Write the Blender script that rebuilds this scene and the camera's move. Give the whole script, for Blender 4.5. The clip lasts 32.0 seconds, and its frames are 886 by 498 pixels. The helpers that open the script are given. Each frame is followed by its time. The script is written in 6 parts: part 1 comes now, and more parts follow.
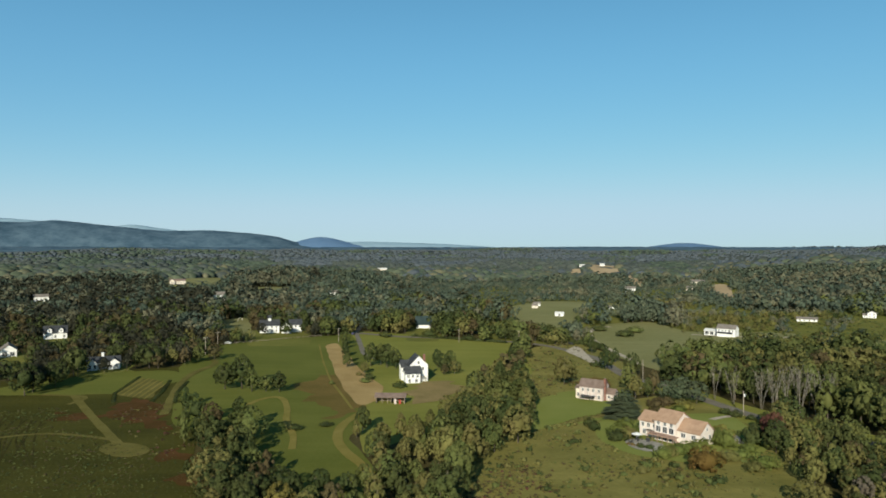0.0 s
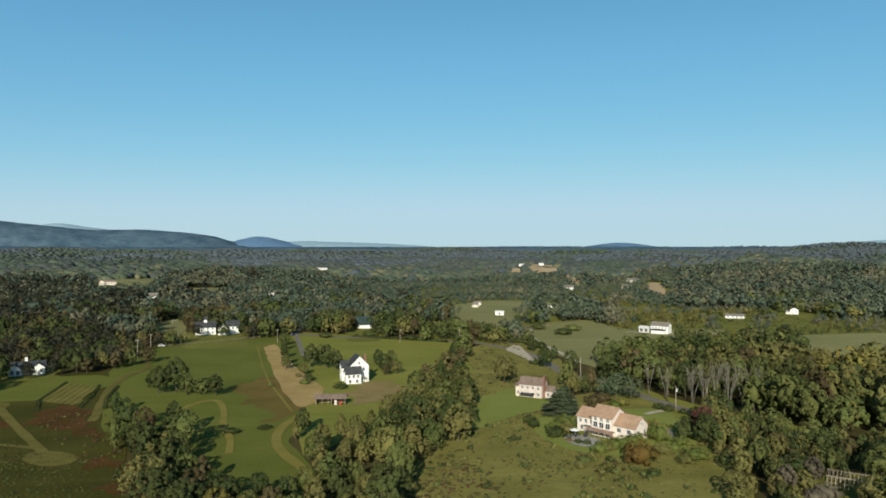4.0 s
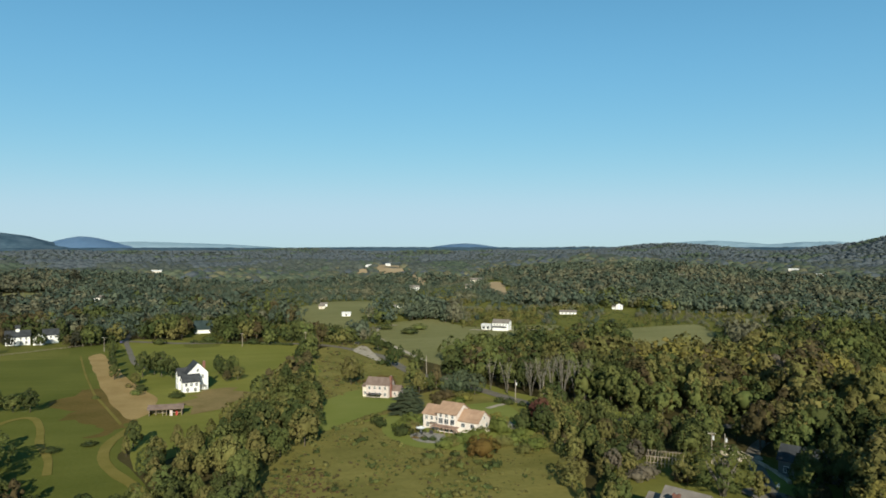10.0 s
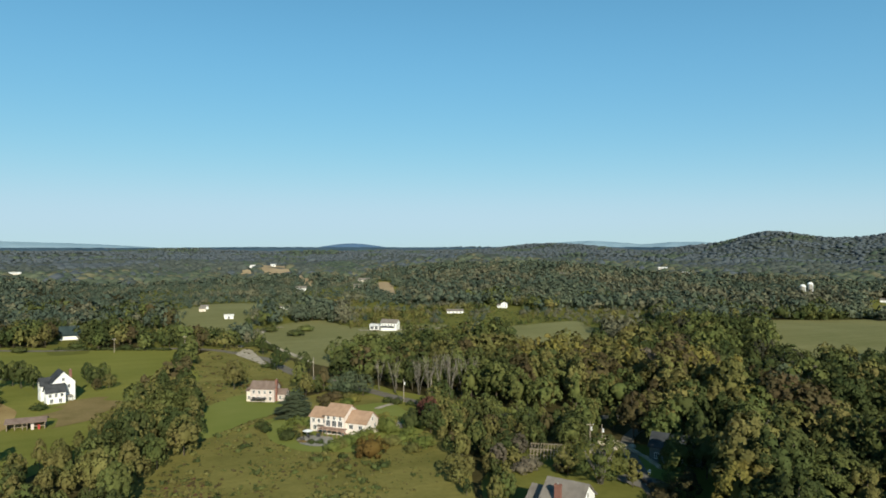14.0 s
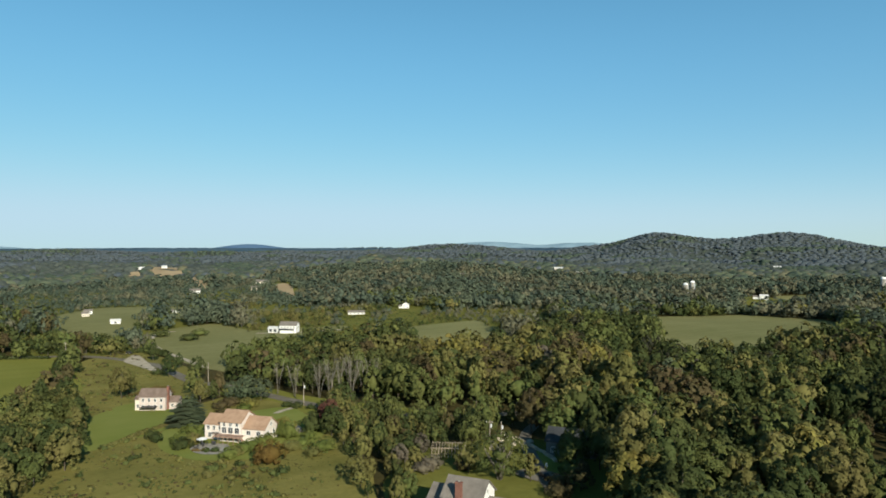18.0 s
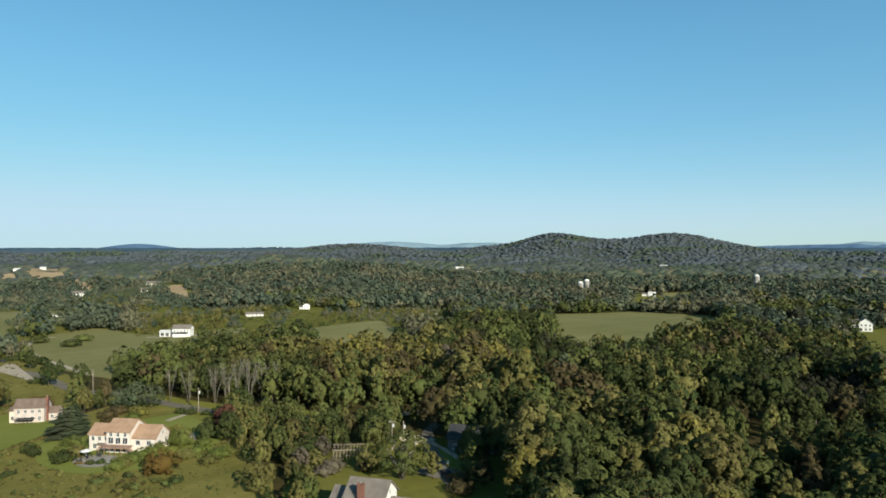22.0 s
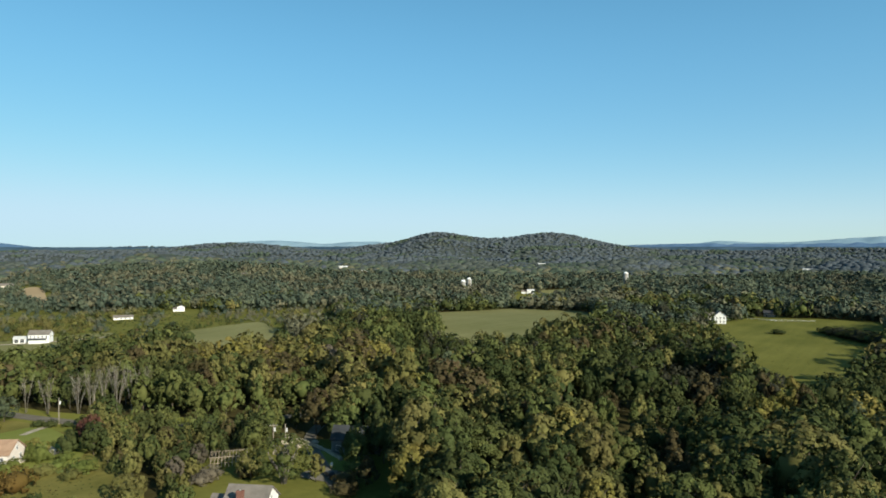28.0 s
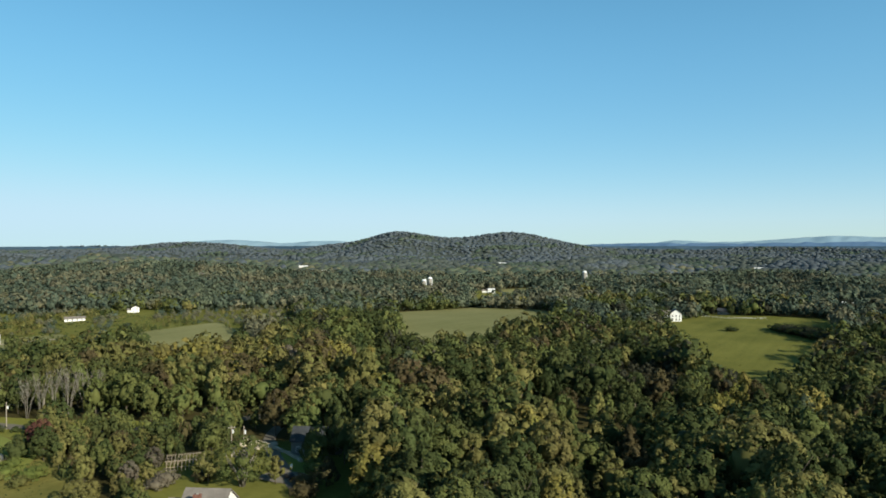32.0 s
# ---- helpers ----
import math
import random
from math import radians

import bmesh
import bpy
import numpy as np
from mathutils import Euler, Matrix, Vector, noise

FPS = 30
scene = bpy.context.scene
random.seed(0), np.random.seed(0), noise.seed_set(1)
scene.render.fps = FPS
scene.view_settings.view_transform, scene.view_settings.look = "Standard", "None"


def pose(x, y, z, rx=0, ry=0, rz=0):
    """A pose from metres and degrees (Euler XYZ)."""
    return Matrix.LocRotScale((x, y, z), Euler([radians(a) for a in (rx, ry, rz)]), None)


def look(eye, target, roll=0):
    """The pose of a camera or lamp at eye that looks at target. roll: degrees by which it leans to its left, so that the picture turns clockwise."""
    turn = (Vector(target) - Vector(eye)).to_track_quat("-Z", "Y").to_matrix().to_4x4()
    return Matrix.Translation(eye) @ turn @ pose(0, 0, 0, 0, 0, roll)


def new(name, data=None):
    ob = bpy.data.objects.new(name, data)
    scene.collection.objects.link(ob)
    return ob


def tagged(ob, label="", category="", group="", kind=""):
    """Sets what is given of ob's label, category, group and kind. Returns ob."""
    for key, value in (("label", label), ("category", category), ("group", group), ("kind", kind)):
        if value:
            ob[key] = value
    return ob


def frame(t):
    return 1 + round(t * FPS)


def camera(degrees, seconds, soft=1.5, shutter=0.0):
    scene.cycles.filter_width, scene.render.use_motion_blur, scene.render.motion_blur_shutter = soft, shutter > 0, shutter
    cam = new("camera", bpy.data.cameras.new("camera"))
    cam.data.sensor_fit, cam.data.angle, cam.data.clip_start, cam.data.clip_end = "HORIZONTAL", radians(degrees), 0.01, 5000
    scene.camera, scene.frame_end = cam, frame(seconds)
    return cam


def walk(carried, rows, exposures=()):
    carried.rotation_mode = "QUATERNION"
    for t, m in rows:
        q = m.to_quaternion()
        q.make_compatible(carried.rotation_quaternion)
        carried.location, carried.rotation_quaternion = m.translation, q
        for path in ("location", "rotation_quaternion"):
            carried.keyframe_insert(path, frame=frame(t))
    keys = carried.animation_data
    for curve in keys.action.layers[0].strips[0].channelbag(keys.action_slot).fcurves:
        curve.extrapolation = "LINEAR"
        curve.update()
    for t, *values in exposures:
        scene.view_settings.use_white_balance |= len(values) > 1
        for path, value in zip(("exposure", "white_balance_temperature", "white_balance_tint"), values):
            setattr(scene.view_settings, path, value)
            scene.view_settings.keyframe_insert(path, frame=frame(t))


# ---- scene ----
# The camera hovers 65 m over the fields and turns slowly to its right.
EYE = (0.0, 0.0, 65.0)
TURNS = [  # seconds, bearing, tilt
    (0, 0.01, -0.30), (1, 1.07, -0.31), (2, 2.12, -0.31), (3, 3.35, -0.31), (3.5, 4.10, -0.32), (5.5, 7.36, -0.32),
    (6, 8.15, -0.31), (7, 9.84, -0.31), (8, 12.44, -0.31), (9, 15.06, -0.29), (10, 17.56, -0.27), (11, 19.98, -0.26),
    (12, 22.35, -0.26), (13, 24.60, -0.27), (14, 26.82, -0.27), (14.5, 27.88, -0.27), (16.5, 31.93, -0.24),
    (17, 32.94, -0.23), (18, 34.98, -0.21), (19, 37.04, -0.20), (20, 39.08, -0.20), (21, 41.08, -0.21), (22, 43.09, -0.22),
    (23, 45.05, -0.24), (24, 46.83, -0.26), (25, 48.55, -0.28), (25.5, 49.38, -0.29), (27.5, 52.27, -0.30),
    (28, 52.69, -0.30), (29, 53.48, -0.32), (30, 54.21, -0.32), (31, 55.01, -0.34), (32, 55.92, -0.35)]
cam = camera(65.39, 32.0, soft=1.75)
walk(cam, [(t, pose(*EYE, 90 + tilt, 0, -bearing)) for t, bearing, tilt in TURNS], exposures=[(0, 0.20, 6250, 5), (10, 0.24, 6250, 5), (20, 0.33, 6250, 5), (32, 0.46, 6250, 5)])

# Low afternoon sun from behind the camera, clear sky.
SUN_BEARING, SUN_HEIGHT = 192.0, 23.5
world = bpy.data.worlds.new("sky")
scene.world = world
world.use_nodes = True
wn = world.node_tree
sky = wn.nodes.new("ShaderNodeTexSky")
sky.sky_type, sky.sun_disc = "NISHITA", False
sky.sun_elevation, sky.sun_rotation = radians(SUN_HEIGHT), radians(SUN_BEARING)
sky.air_density, sky.dust_density, sky.ozone_density = 0.8, 0.1, 4.0
wn.nodes["Background"].inputs["Strength"].default_value = 0.262
even, rich = wn.nodes.new("ShaderNodeGamma"), wn.nodes.new("ShaderNodeHueSaturation")
even.inputs["Gamma"].default_value, rich.inputs["Saturation"].default_value = 0.47, 1.63
rich.inputs["Hue"].default_value = 0.488
wn.links.new(sky.outputs[0], even.inputs["Color"])
wn.links.new(even.outputs[0], rich.inputs["Color"])
apart, joined = wn.nodes.new("ShaderNodeSeparateColor"), wn.nodes.new("ShaderNodeCombineColor")
wn.links.new(rich.outputs[0], apart.inputs[0])
for k, most in enumerate((1.66, 2.20, 2.58)):  # haze evens out the sky above the horizon
    cap = wn.nodes.new("ShaderNodeMath")
    cap.operation = "SMOOTH_MIN"
    cap.inputs[1].default_value, cap.inputs[2].default_value = most, 0.9
    wn.links.new(apart.outputs[k], cap.inputs[0])
    wn.links.new(cap.outputs[0], joined.inputs[k])
# The clear sky deepens steadily towards the zenith.
aim, upward, deepen, dim = (wn.nodes.new(k) for k in ("ShaderNodeTexCoord", "ShaderNodeSeparateXYZ", "ShaderNodeMapRange", "ShaderNodeMix"))
deepen.interpolation_type = "SMOOTHSTEP"
for socket, value in (("From Min", 0.22), ("From Max", 0.85), ("To Min", 1.0), ("To Max", 0.30)):
    deepen.inputs[socket].default_value = value
dim.data_type, dim.blend_type = "RGBA", "MULTIPLY"
dim.inputs[0].default_value = 1.0
wn.links.new(aim.outputs["Generated"], upward.inputs[0])
wn.links.new(upward.outputs[2], deepen.inputs["Value"])
wn.links.new(joined.outputs[0], dim.inputs[6])
wn.links.new(deepen.outputs[0], dim.inputs[7])
wn.links.new(dim.outputs[2], wn.nodes["Background"].inputs["Color"])
lamp = bpy.data.lights.new("sun", "SUN")
lamp.energy, lamp.angle, lamp.color = 5.0, radians(0.55), (1.0, 0.89, 0.71)
to_sun = Vector((math.sin(radians(SUN_BEARING)) * math.cos(radians(SUN_HEIGHT)),
                 math.cos(radians(SUN_BEARING)) * math.cos(radians(SUN_HEIGHT)), math.sin(radians(SUN_HEIGHT))))
new("sun", lamp).matrix_world = look(to_sun * 300, (0, 0, 0))
# ---- materials ----
def material(name, low, high, rough=0.8, scale=0.3, fine=6.0, bump=0.3, metal=0.0, per_object=0.0, per_island=0.0, spec=0.3, streak=0.0, grain=0.45):
    """A surface whose colour wanders between low and high at two scales, with a fine relief."""
    m = bpy.data.materials.new(name)
    m.use_nodes = True
    nt = m.node_tree
    n, l = nt.nodes, nt.links
    bsdf = n["Principled BSDF"]
    geo = n.new("ShaderNodeNewGeometry")
    big, small = n.new("ShaderNodeTexNoise"), n.new("ShaderNodeTexNoise")
    big.inputs["Scale"].default_value, big.inputs["Detail"].default_value = scale, 4.0
    small.inputs["Scale"].default_value, small.inputs["Detail"].default_value = fine, 3.0
    for node in (big, small):
        l.new(geo.outputs["Position"], node.inputs["Vector"])
    add = n.new("ShaderNodeMath")
    add.operation, add.inputs[1].default_value = "MULTIPLY_ADD", grain
    l.new(small.outputs[0], add.inputs[0])
    l.new(big.outputs[0], add.inputs[2])
    last = add
    if streak:  # long soft bands, as mowing and the lie of the land leave them
        turn, band = n.new("ShaderNodeMapping"), n.new("ShaderNodeTexNoise")
        turn.inputs["Rotation"].default_value, turn.inputs["Scale"].default_value = (0, 0, 0.5), (0.012, 0.16, 0.1)
        band.inputs["Scale"].default_value, band.inputs["Detail"].default_value = 1.0, 5.0
        more = n.new("ShaderNodeMath")
        more.operation, more.inputs[1].default_value = "MULTIPLY_ADD", streak
        l.new(geo.outputs["Position"], turn.inputs["Vector"])
        l.new(turn.outputs[0], band.inputs["Vector"])
        l.new(band.outputs[0], more.inputs[0])
        l.new(last.outputs[0], more.inputs[2])
        last = more
    for amount, kind in ((per_object, "object"), (per_island, "island")):
        if amount:
            source = n.new("ShaderNodeObjectInfo").outputs["Random"] if kind == "object" else geo.outputs["Random Per Island"]
            more = n.new("ShaderNodeMath")
            more.operation, more.inputs[1].default_value = "MULTIPLY_ADD", amount
            l.new(source, more.inputs[0])
            l.new(last.outputs[0], more.inputs[2])
            last = more
    span = n.new("ShaderNodeMapRange")
    extra = per_object + per_island + streak
    span.inputs["From Min"].default_value, span.inputs["From Max"].default_value = 0.255 + 0.5 * grain + 0.15 * extra, 0.755 + 0.5 * grain + 0.85 * extra
    l.new(last.outputs[0], span.inputs["Value"])
    mix = n.new("ShaderNodeMix")
    mix.data_type = "RGBA"
    mix.inputs[6].default_value, mix.inputs[7].default_value = (*low, 1), (*high, 1)
    l.new(span.outputs[0], mix.inputs[0])
    l.new(mix.outputs[2], bsdf.inputs["Base Color"])
    bsdf.inputs["Roughness"].default_value, bsdf.inputs["Metallic"].default_value = rough, metal
    bsdf.inputs["Specular IOR Level"].default_value = spec
    if bump:
        b = n.new("ShaderNodeBump")
        b.inputs["Strength"].default_value, b.inputs["Distance"].default_value = bump, 0.3
        l.new(small.outputs[0], b.inputs["Height"])
        l.new(b.outputs[0], bsdf.inputs["Normal"])
    return m


def leaves(name, low, high):
    """Foliage; its hue drifts a little from tree to tree."""
    m = material(name, low, high, rough=0.7, scale=0.06, fine=0.7, bump=0.0, per_island=0.06, spec=0.04, grain=0.22)
    n, l = m.node_tree.nodes, m.node_tree.links
    geo, drift, span, hue = n.new("ShaderNodeNewGeometry"), n.new("ShaderNodeTexNoise"), n.new("ShaderNodeMapRange"), n.new("ShaderNodeHueSaturation")
    drift.inputs["Scale"].default_value, drift.inputs["Detail"].default_value = 0.085, 1.0
    for name, value in (("From Min", 0.3), ("From Max", 0.7), ("To Min", 0.478), ("To Max", 0.512)):
        span.inputs[name].default_value = value
    l.new(geo.outputs["Position"], drift.inputs["Vector"])
    l.new(drift.outputs[0], span.inputs["Value"])
    l.new(span.outputs[0], hue.inputs["Hue"])
    bsdf = n["Principled BSDF"]
    l.new(bsdf.inputs["Base Color"].links[0].from_socket, hue.inputs["Color"])
    l.new(hue.outputs[0], bsdf.inputs["Base Color"])
    return m


LEAF = {
    "green": leaves("leaves_green", (0.0443, 0.0573, 0.0188), (0.1274, 0.1447, 0.0462)),
    "deep": leaves("leaves_deep_green", (0.0247, 0.0360, 0.0138), (0.0730, 0.0872, 0.0300)),
    "olive": leaves("leaves_olive", (0.0680, 0.0696, 0.0230), (0.1688, 0.1593, 0.0542)),
    "yellow": leaves("leaves_yellow_green", (0.0883, 0.0852, 0.0213), (0.2018, 0.1802, 0.0503)),
    "brown": leaves("leaves_russet", (0.044, 0.038, 0.017), (0.100, 0.083, 0.040)),
    "red": leaves("leaves_red", (0.052, 0.028, 0.019), (0.115, 0.058, 0.040)),
    "orange": leaves("leaves_orange", (0.080, 0.058, 0.016), (0.165, 0.115, 0.034)),
    "grey": leaves("leaves_grey_thin", (0.0600, 0.0552, 0.0408), (0.1440, 0.1272, 0.0912)),
    "hedge": leaves("leaves_bright_green", (0.060, 0.080, 0.020), (0.135, 0.160, 0.044)),
    "blue": leaves("needles_blue_green", (0.042, 0.058, 0.034), (0.110, 0.132, 0.074)),
    # Dark leaves; in the hollow and west woods they are painted shade.
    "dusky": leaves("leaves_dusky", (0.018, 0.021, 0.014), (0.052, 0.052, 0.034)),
    # Middle-distance leaves carry some haze in their base colour, paler and bluer.
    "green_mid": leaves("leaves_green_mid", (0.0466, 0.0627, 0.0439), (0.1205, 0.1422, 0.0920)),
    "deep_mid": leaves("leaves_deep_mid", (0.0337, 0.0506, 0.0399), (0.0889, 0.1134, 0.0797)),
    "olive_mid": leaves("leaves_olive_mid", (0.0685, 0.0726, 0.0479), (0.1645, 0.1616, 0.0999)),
    # Far canopy: distance haze is painted into the leaf colour itself.
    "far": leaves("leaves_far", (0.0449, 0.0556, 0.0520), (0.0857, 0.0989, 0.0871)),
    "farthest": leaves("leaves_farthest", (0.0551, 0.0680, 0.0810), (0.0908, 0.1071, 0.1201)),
}
BARK = material("bark", (0.07, 0.055, 0.04), (0.19, 0.16, 0.12), 0.9, 0.8, 9.0)
PALE_BARK = material("pale_bark", (0.1125, 0.1013, 0.0825), (0.2550, 0.2325, 0.1950), 0.85, 0.8, 9.0)
SOIL = material("woodland_floor", (0.04, 0.036, 0.0136), (0.095, 0.08, 0.033), 0.95, 0.03, 0.6, 0.5, spec=0.03)
MEADOW = material("meadow_grass", (0.030, 0.033, 0.0075), (0.088, 0.082, 0.019), 0.95, 0.028, 0.8, 1.0, spec=0.03, streak=0.5)
FIELD = material("field_grass", (0.1331, 0.1487, 0.0286), (0.2490, 0.2403, 0.0600), 0.95, 0.022, 0.9, 0.5, spec=0.03, streak=0.5)
FIELD_DEEP = material("deep_field_grass", (0.0807, 0.0989, 0.0184), (0.1593, 0.1633, 0.0391), 0.95, 0.022, 0.9, 0.5, spec=0.03, streak=0.5)
LAWN = material("lawn_grass", (0.1600, 0.1923, 0.0400), (0.2370, 0.2520, 0.0720), 0.95, 0.05, 1.5, 0.3, spec=0.03, streak=0.5)
BROWN = material("brown_growth", (0.1056, 0.0861, 0.0228), (0.1800, 0.1239, 0.0408), 0.95, 0.05, 0.8, 0.6, spec=0.03)
REDWEED = material("red_weeds", (0.055, 0.036, 0.0097), (0.105, 0.052, 0.0213), 0.95, 0.08, 0.7, 0.6, spec=0.03)
SCRUB = material("scrub_grass", (0.1080, 0.1080, 0.0280), (0.2760, 0.2400, 0.0740), 0.95, 0.045, 0.6, 0.7, spec=0.03, streak=0.5)
MOWN = material("mown_path", (0.165, 0.145, 0.033), (0.24, 0.2, 0.0601), 0.95, 0.12, 1.2, 0.3, spec=0.03)
MOWN_DULL = material("mown_meadow", (0.100, 0.092, 0.024), (0.165, 0.142, 0.044), 0.95, 0.12, 1.2, 0.4, spec=0.03)
PRESSED = material("pressed_grass", (0.026, 0.027, 0.007), (0.058, 0.053, 0.015), 0.95, 0.2, 1.2, 0.6, spec=0.03)
STRAW = material("straw_ground", (0.2916, 0.2014, 0.0808), (0.4212, 0.3021, 0.1349), 0.95, 0.08, 1.0, 0.4, spec=0.03)
HAYFIELD = material("pale_field", (0.1447, 0.1501, 0.0561), (0.2680, 0.2558, 0.1178), 0.95, 0.012, 0.3, 0.4, spec=0.03, streak=0.5)
PASTURE = material("pasture_grass", (0.0886, 0.0989, 0.0209), (0.2054, 0.1978, 0.0506), 0.95, 0.03, 0.5, 0.6, spec=0.03, streak=0.5)
WORN = material("worn_ground", (0.190, 0.148, 0.058), (0.290, 0.218, 0.100), 0.95, 0.09, 1.0, 0.4, spec=0.03)
STUBBLE = material("stubble_field", (0.30, 0.23, 0.14), (0.42, 0.33, 0.21), 0.95, 0.02, 0.4, 0.3, spec=0.03)
ASPHALT = material("asphalt", (0.15, 0.134, 0.108), (0.22, 0.200, 0.165), 0.9, 0.2, 4.0, 0.2, spec=0.03)
GRAVEL = material("pale_gravel", (0.36, 0.31, 0.235), (0.52, 0.46, 0.37), 0.95, 0.3, 4.0, 0.4, spec=0.03)
STONE = material("grey_stone", (0.22, 0.21, 0.19), (0.40, 0.38, 0.34), 0.9, 0.5, 3.0, 0.5)
WHITE = material("white_siding", (0.70, 0.70, 0.69), (0.82, 0.82, 0.80), 0.6, 0.4, 5.0, 0.15)
CREAM = material("cream_siding", (0.60, 0.53, 0.44), (0.72, 0.65, 0.55), 0.7, 0.4, 5.0, 0.15)
ROSE = material("pale_rose_siding", (0.62, 0.55, 0.50), (0.74, 0.67, 0.61), 0.7, 0.4, 5.0, 0.15)
PINK = material("pale_pink_brick", (0.47, 0.40, 0.37), (0.60, 0.53, 0.49), 0.85, 0.6, 7.0, 0.3)
BRICK = material("red_brick", (0.15, 0.070, 0.052), (0.25, 0.120, 0.092), 0.9, 0.8, 9.0, 0.4)
GREYWALL = material("grey_siding", (0.1200, 0.1200, 0.1176), (0.1920, 0.1920, 0.1848), 0.7, 0.5, 6.0, 0.2)
TAN_ROOF = material("tan_shingles", (0.30, 0.195, 0.13), (0.44, 0.30, 0.21), 0.9, 0.5, 6.0, 0.4, spec=0.1)
BROWN_ROOF = material("brown_shingles", (0.145, 0.105, 0.085), (0.24, 0.18, 0.15), 0.9, 0.5, 6.0, 0.4)
GREY_ROOF = material("grey_shingles", (0.15, 0.135, 0.12), (0.24, 0.215, 0.19), 0.9, 0.5, 6.0, 0.4, spec=0.08)
DARK_ROOF = material("dark_slate", (0.030, 0.033, 0.037), (0.070, 0.074, 0.080), 0.8, 0.5, 6.0, 0.3, spec=0.1)
GREEN_ROOF = material("green_metal_roof", (0.022, 0.036, 0.036), (0.042, 0.062, 0.060), 0.45, 0.4, 4.0, 0.1)
WHITE_ROOF = material("white_metal_roof", (0.55, 0.55, 0.54), (0.70, 0.70, 0.69), 0.45, 0.3, 3.0, 0.1)
DECK = material("red_brown_deck", (0.2380, 0.1530, 0.1155), (0.4200, 0.2880, 0.2205), 0.8, 0.6, 6.0, 0.3)
WOOD = material("weathered_wood", (0.20, 0.165, 0.12), (0.36, 0.30, 0.225), 0.85, 0.6, 7.0, 0.3)
POLE = material("pole_wood", (0.21, 0.18, 0.14), (0.38, 0.33, 0.27), 0.85, 0.8, 8.0, 0.3)
PALE_METAL = material("pale_metal", (0.52, 0.53, 0.54), (0.72, 0.73, 0.74), 0.5, 0.4, 4.0, 0.1, metal=0.2)
DARK = material("dark_paint", (0.018, 0.018, 0.020), (0.045, 0.045, 0.05), 0.5, 0.5, 4.0, 0.1)
RED_PAINT = material("red_paint", (0.26, 0.03, 0.025), (0.40, 0.06, 0.045), 0.6, 0.5, 4.0, 0.1)
YELLOW_PAINT = material("yellow_paint", (0.55, 0.40, 0.03), (0.70, 0.52, 0.06), 0.6, 0.5, 4.0, 0.1)
GLASS = material("window_glass", (0.040, 0.044, 0.050), (0.095, 0.102, 0.115), 0.12, 0.5, 2.0, 0.0, spec=0.6)
# The blue of distance haze is painted into these ridges' base colours.
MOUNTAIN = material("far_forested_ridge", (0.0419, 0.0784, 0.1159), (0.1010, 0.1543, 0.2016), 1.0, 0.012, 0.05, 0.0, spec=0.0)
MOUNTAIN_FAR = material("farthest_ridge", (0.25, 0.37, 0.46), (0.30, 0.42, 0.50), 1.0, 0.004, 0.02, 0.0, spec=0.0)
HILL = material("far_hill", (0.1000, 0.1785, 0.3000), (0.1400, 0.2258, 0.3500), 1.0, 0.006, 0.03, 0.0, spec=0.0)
# ---- the lie of the land ----
def smooth(a, b, v):
    u = np.clip((v - a) / (b - a), 0, 1)
    return u * u * (3 - 2 * u)


def terr(x, y):
    """The ground's height."""
    x, y = np.asarray(x, float), np.asarray(y, float)
    d = np.hypot(x, y)
    az = np.degrees(np.arctan2(x, y))
    z = 2.6 * np.sin(0.011 * x + 0.6) * np.cos(0.009 * y - 0.4) * np.clip((d - 120) / 200, 0, 1)
    z = z + 26 * smooth(1500, 4400, d)
    z = z + 6 * np.sin(x / 310 + 1) * np.sin(y / 270) * smooth(700, 1500, d)
    z = z + (7 + d / 300) * np.sin(d / 75 + 1.7 * np.sin(az / 7) + 0.9 * np.sin(az / 2.9 + d / 500)) * smooth(750, 1200, d) * (0.4 + 0.6 * np.sin(az / 5 + d / 300) ** 2)
    for bearing, wide, dist, deep, top in ((36.0, 3.2, 3900, 420, 38), (51.8, 2.5, 3300, 420, 84), (57.5, 3.5, 3350, 420, 50),
                                           (62.4, 3.0, 3300, 420, 60), (66.6, 1.6, 3350, 420, 16), (46.5, 1.5, 3500, 350, 16), (31.0, 7.0, 1500, 380, 24),
                                           (-24.0, 9.0, 2600, 700, 8)):
        z = z + top * np.exp(-((az - bearing) / wide) ** 2 / 2 - ((d - dist) / deep) ** 2 / 2)
    return z


def polar(bearing, dist):
    a = radians(bearing)
    return dist * math.sin(a), dist * math.cos(a)


def sighted(bearing, flat):
    """The place on the land that the level ground's place at that distance would hide."""
    a = radians(bearing)
    d = np.arange(0.7 * flat, min(1.5 * flat, 4600), 2.0)
    over = 65 - d * 65 / flat - terr(d * math.sin(a), d * math.cos(a))
    under = np.nonzero(over < 0)[0]
    return polar(bearing, float(d[under[0]]) if len(under) else flat)


def mesh_object(name, verts, tris, mats, index=None, parent=None, smoothed=False):
    me = bpy.data.meshes.new(name)
    verts, tris = np.asarray(verts, np.float32), np.asarray(tris, np.int32)
    me.vertices.add(len(verts))
    me.vertices.foreach_set("co", verts.ravel())
    me.loops.add(tris.size)
    me.loops.foreach_set("vertex_index", tris.ravel())
    me.polygons.add(len(tris))
    me.polygons.foreach_set("loop_start", np.arange(len(tris), dtype=np.int32) * 3)
    me.polygons.foreach_set("use_smooth", np.full(len(tris), smoothed))
    for m in mats:
        me.materials.append(m)
    if index is not None:
        me.polygons.foreach_set("material_index", np.asarray(index, np.int32))
    me.update(calc_edges=True)
    ob = new(name, me)
    ob.parent = parent
    return ob


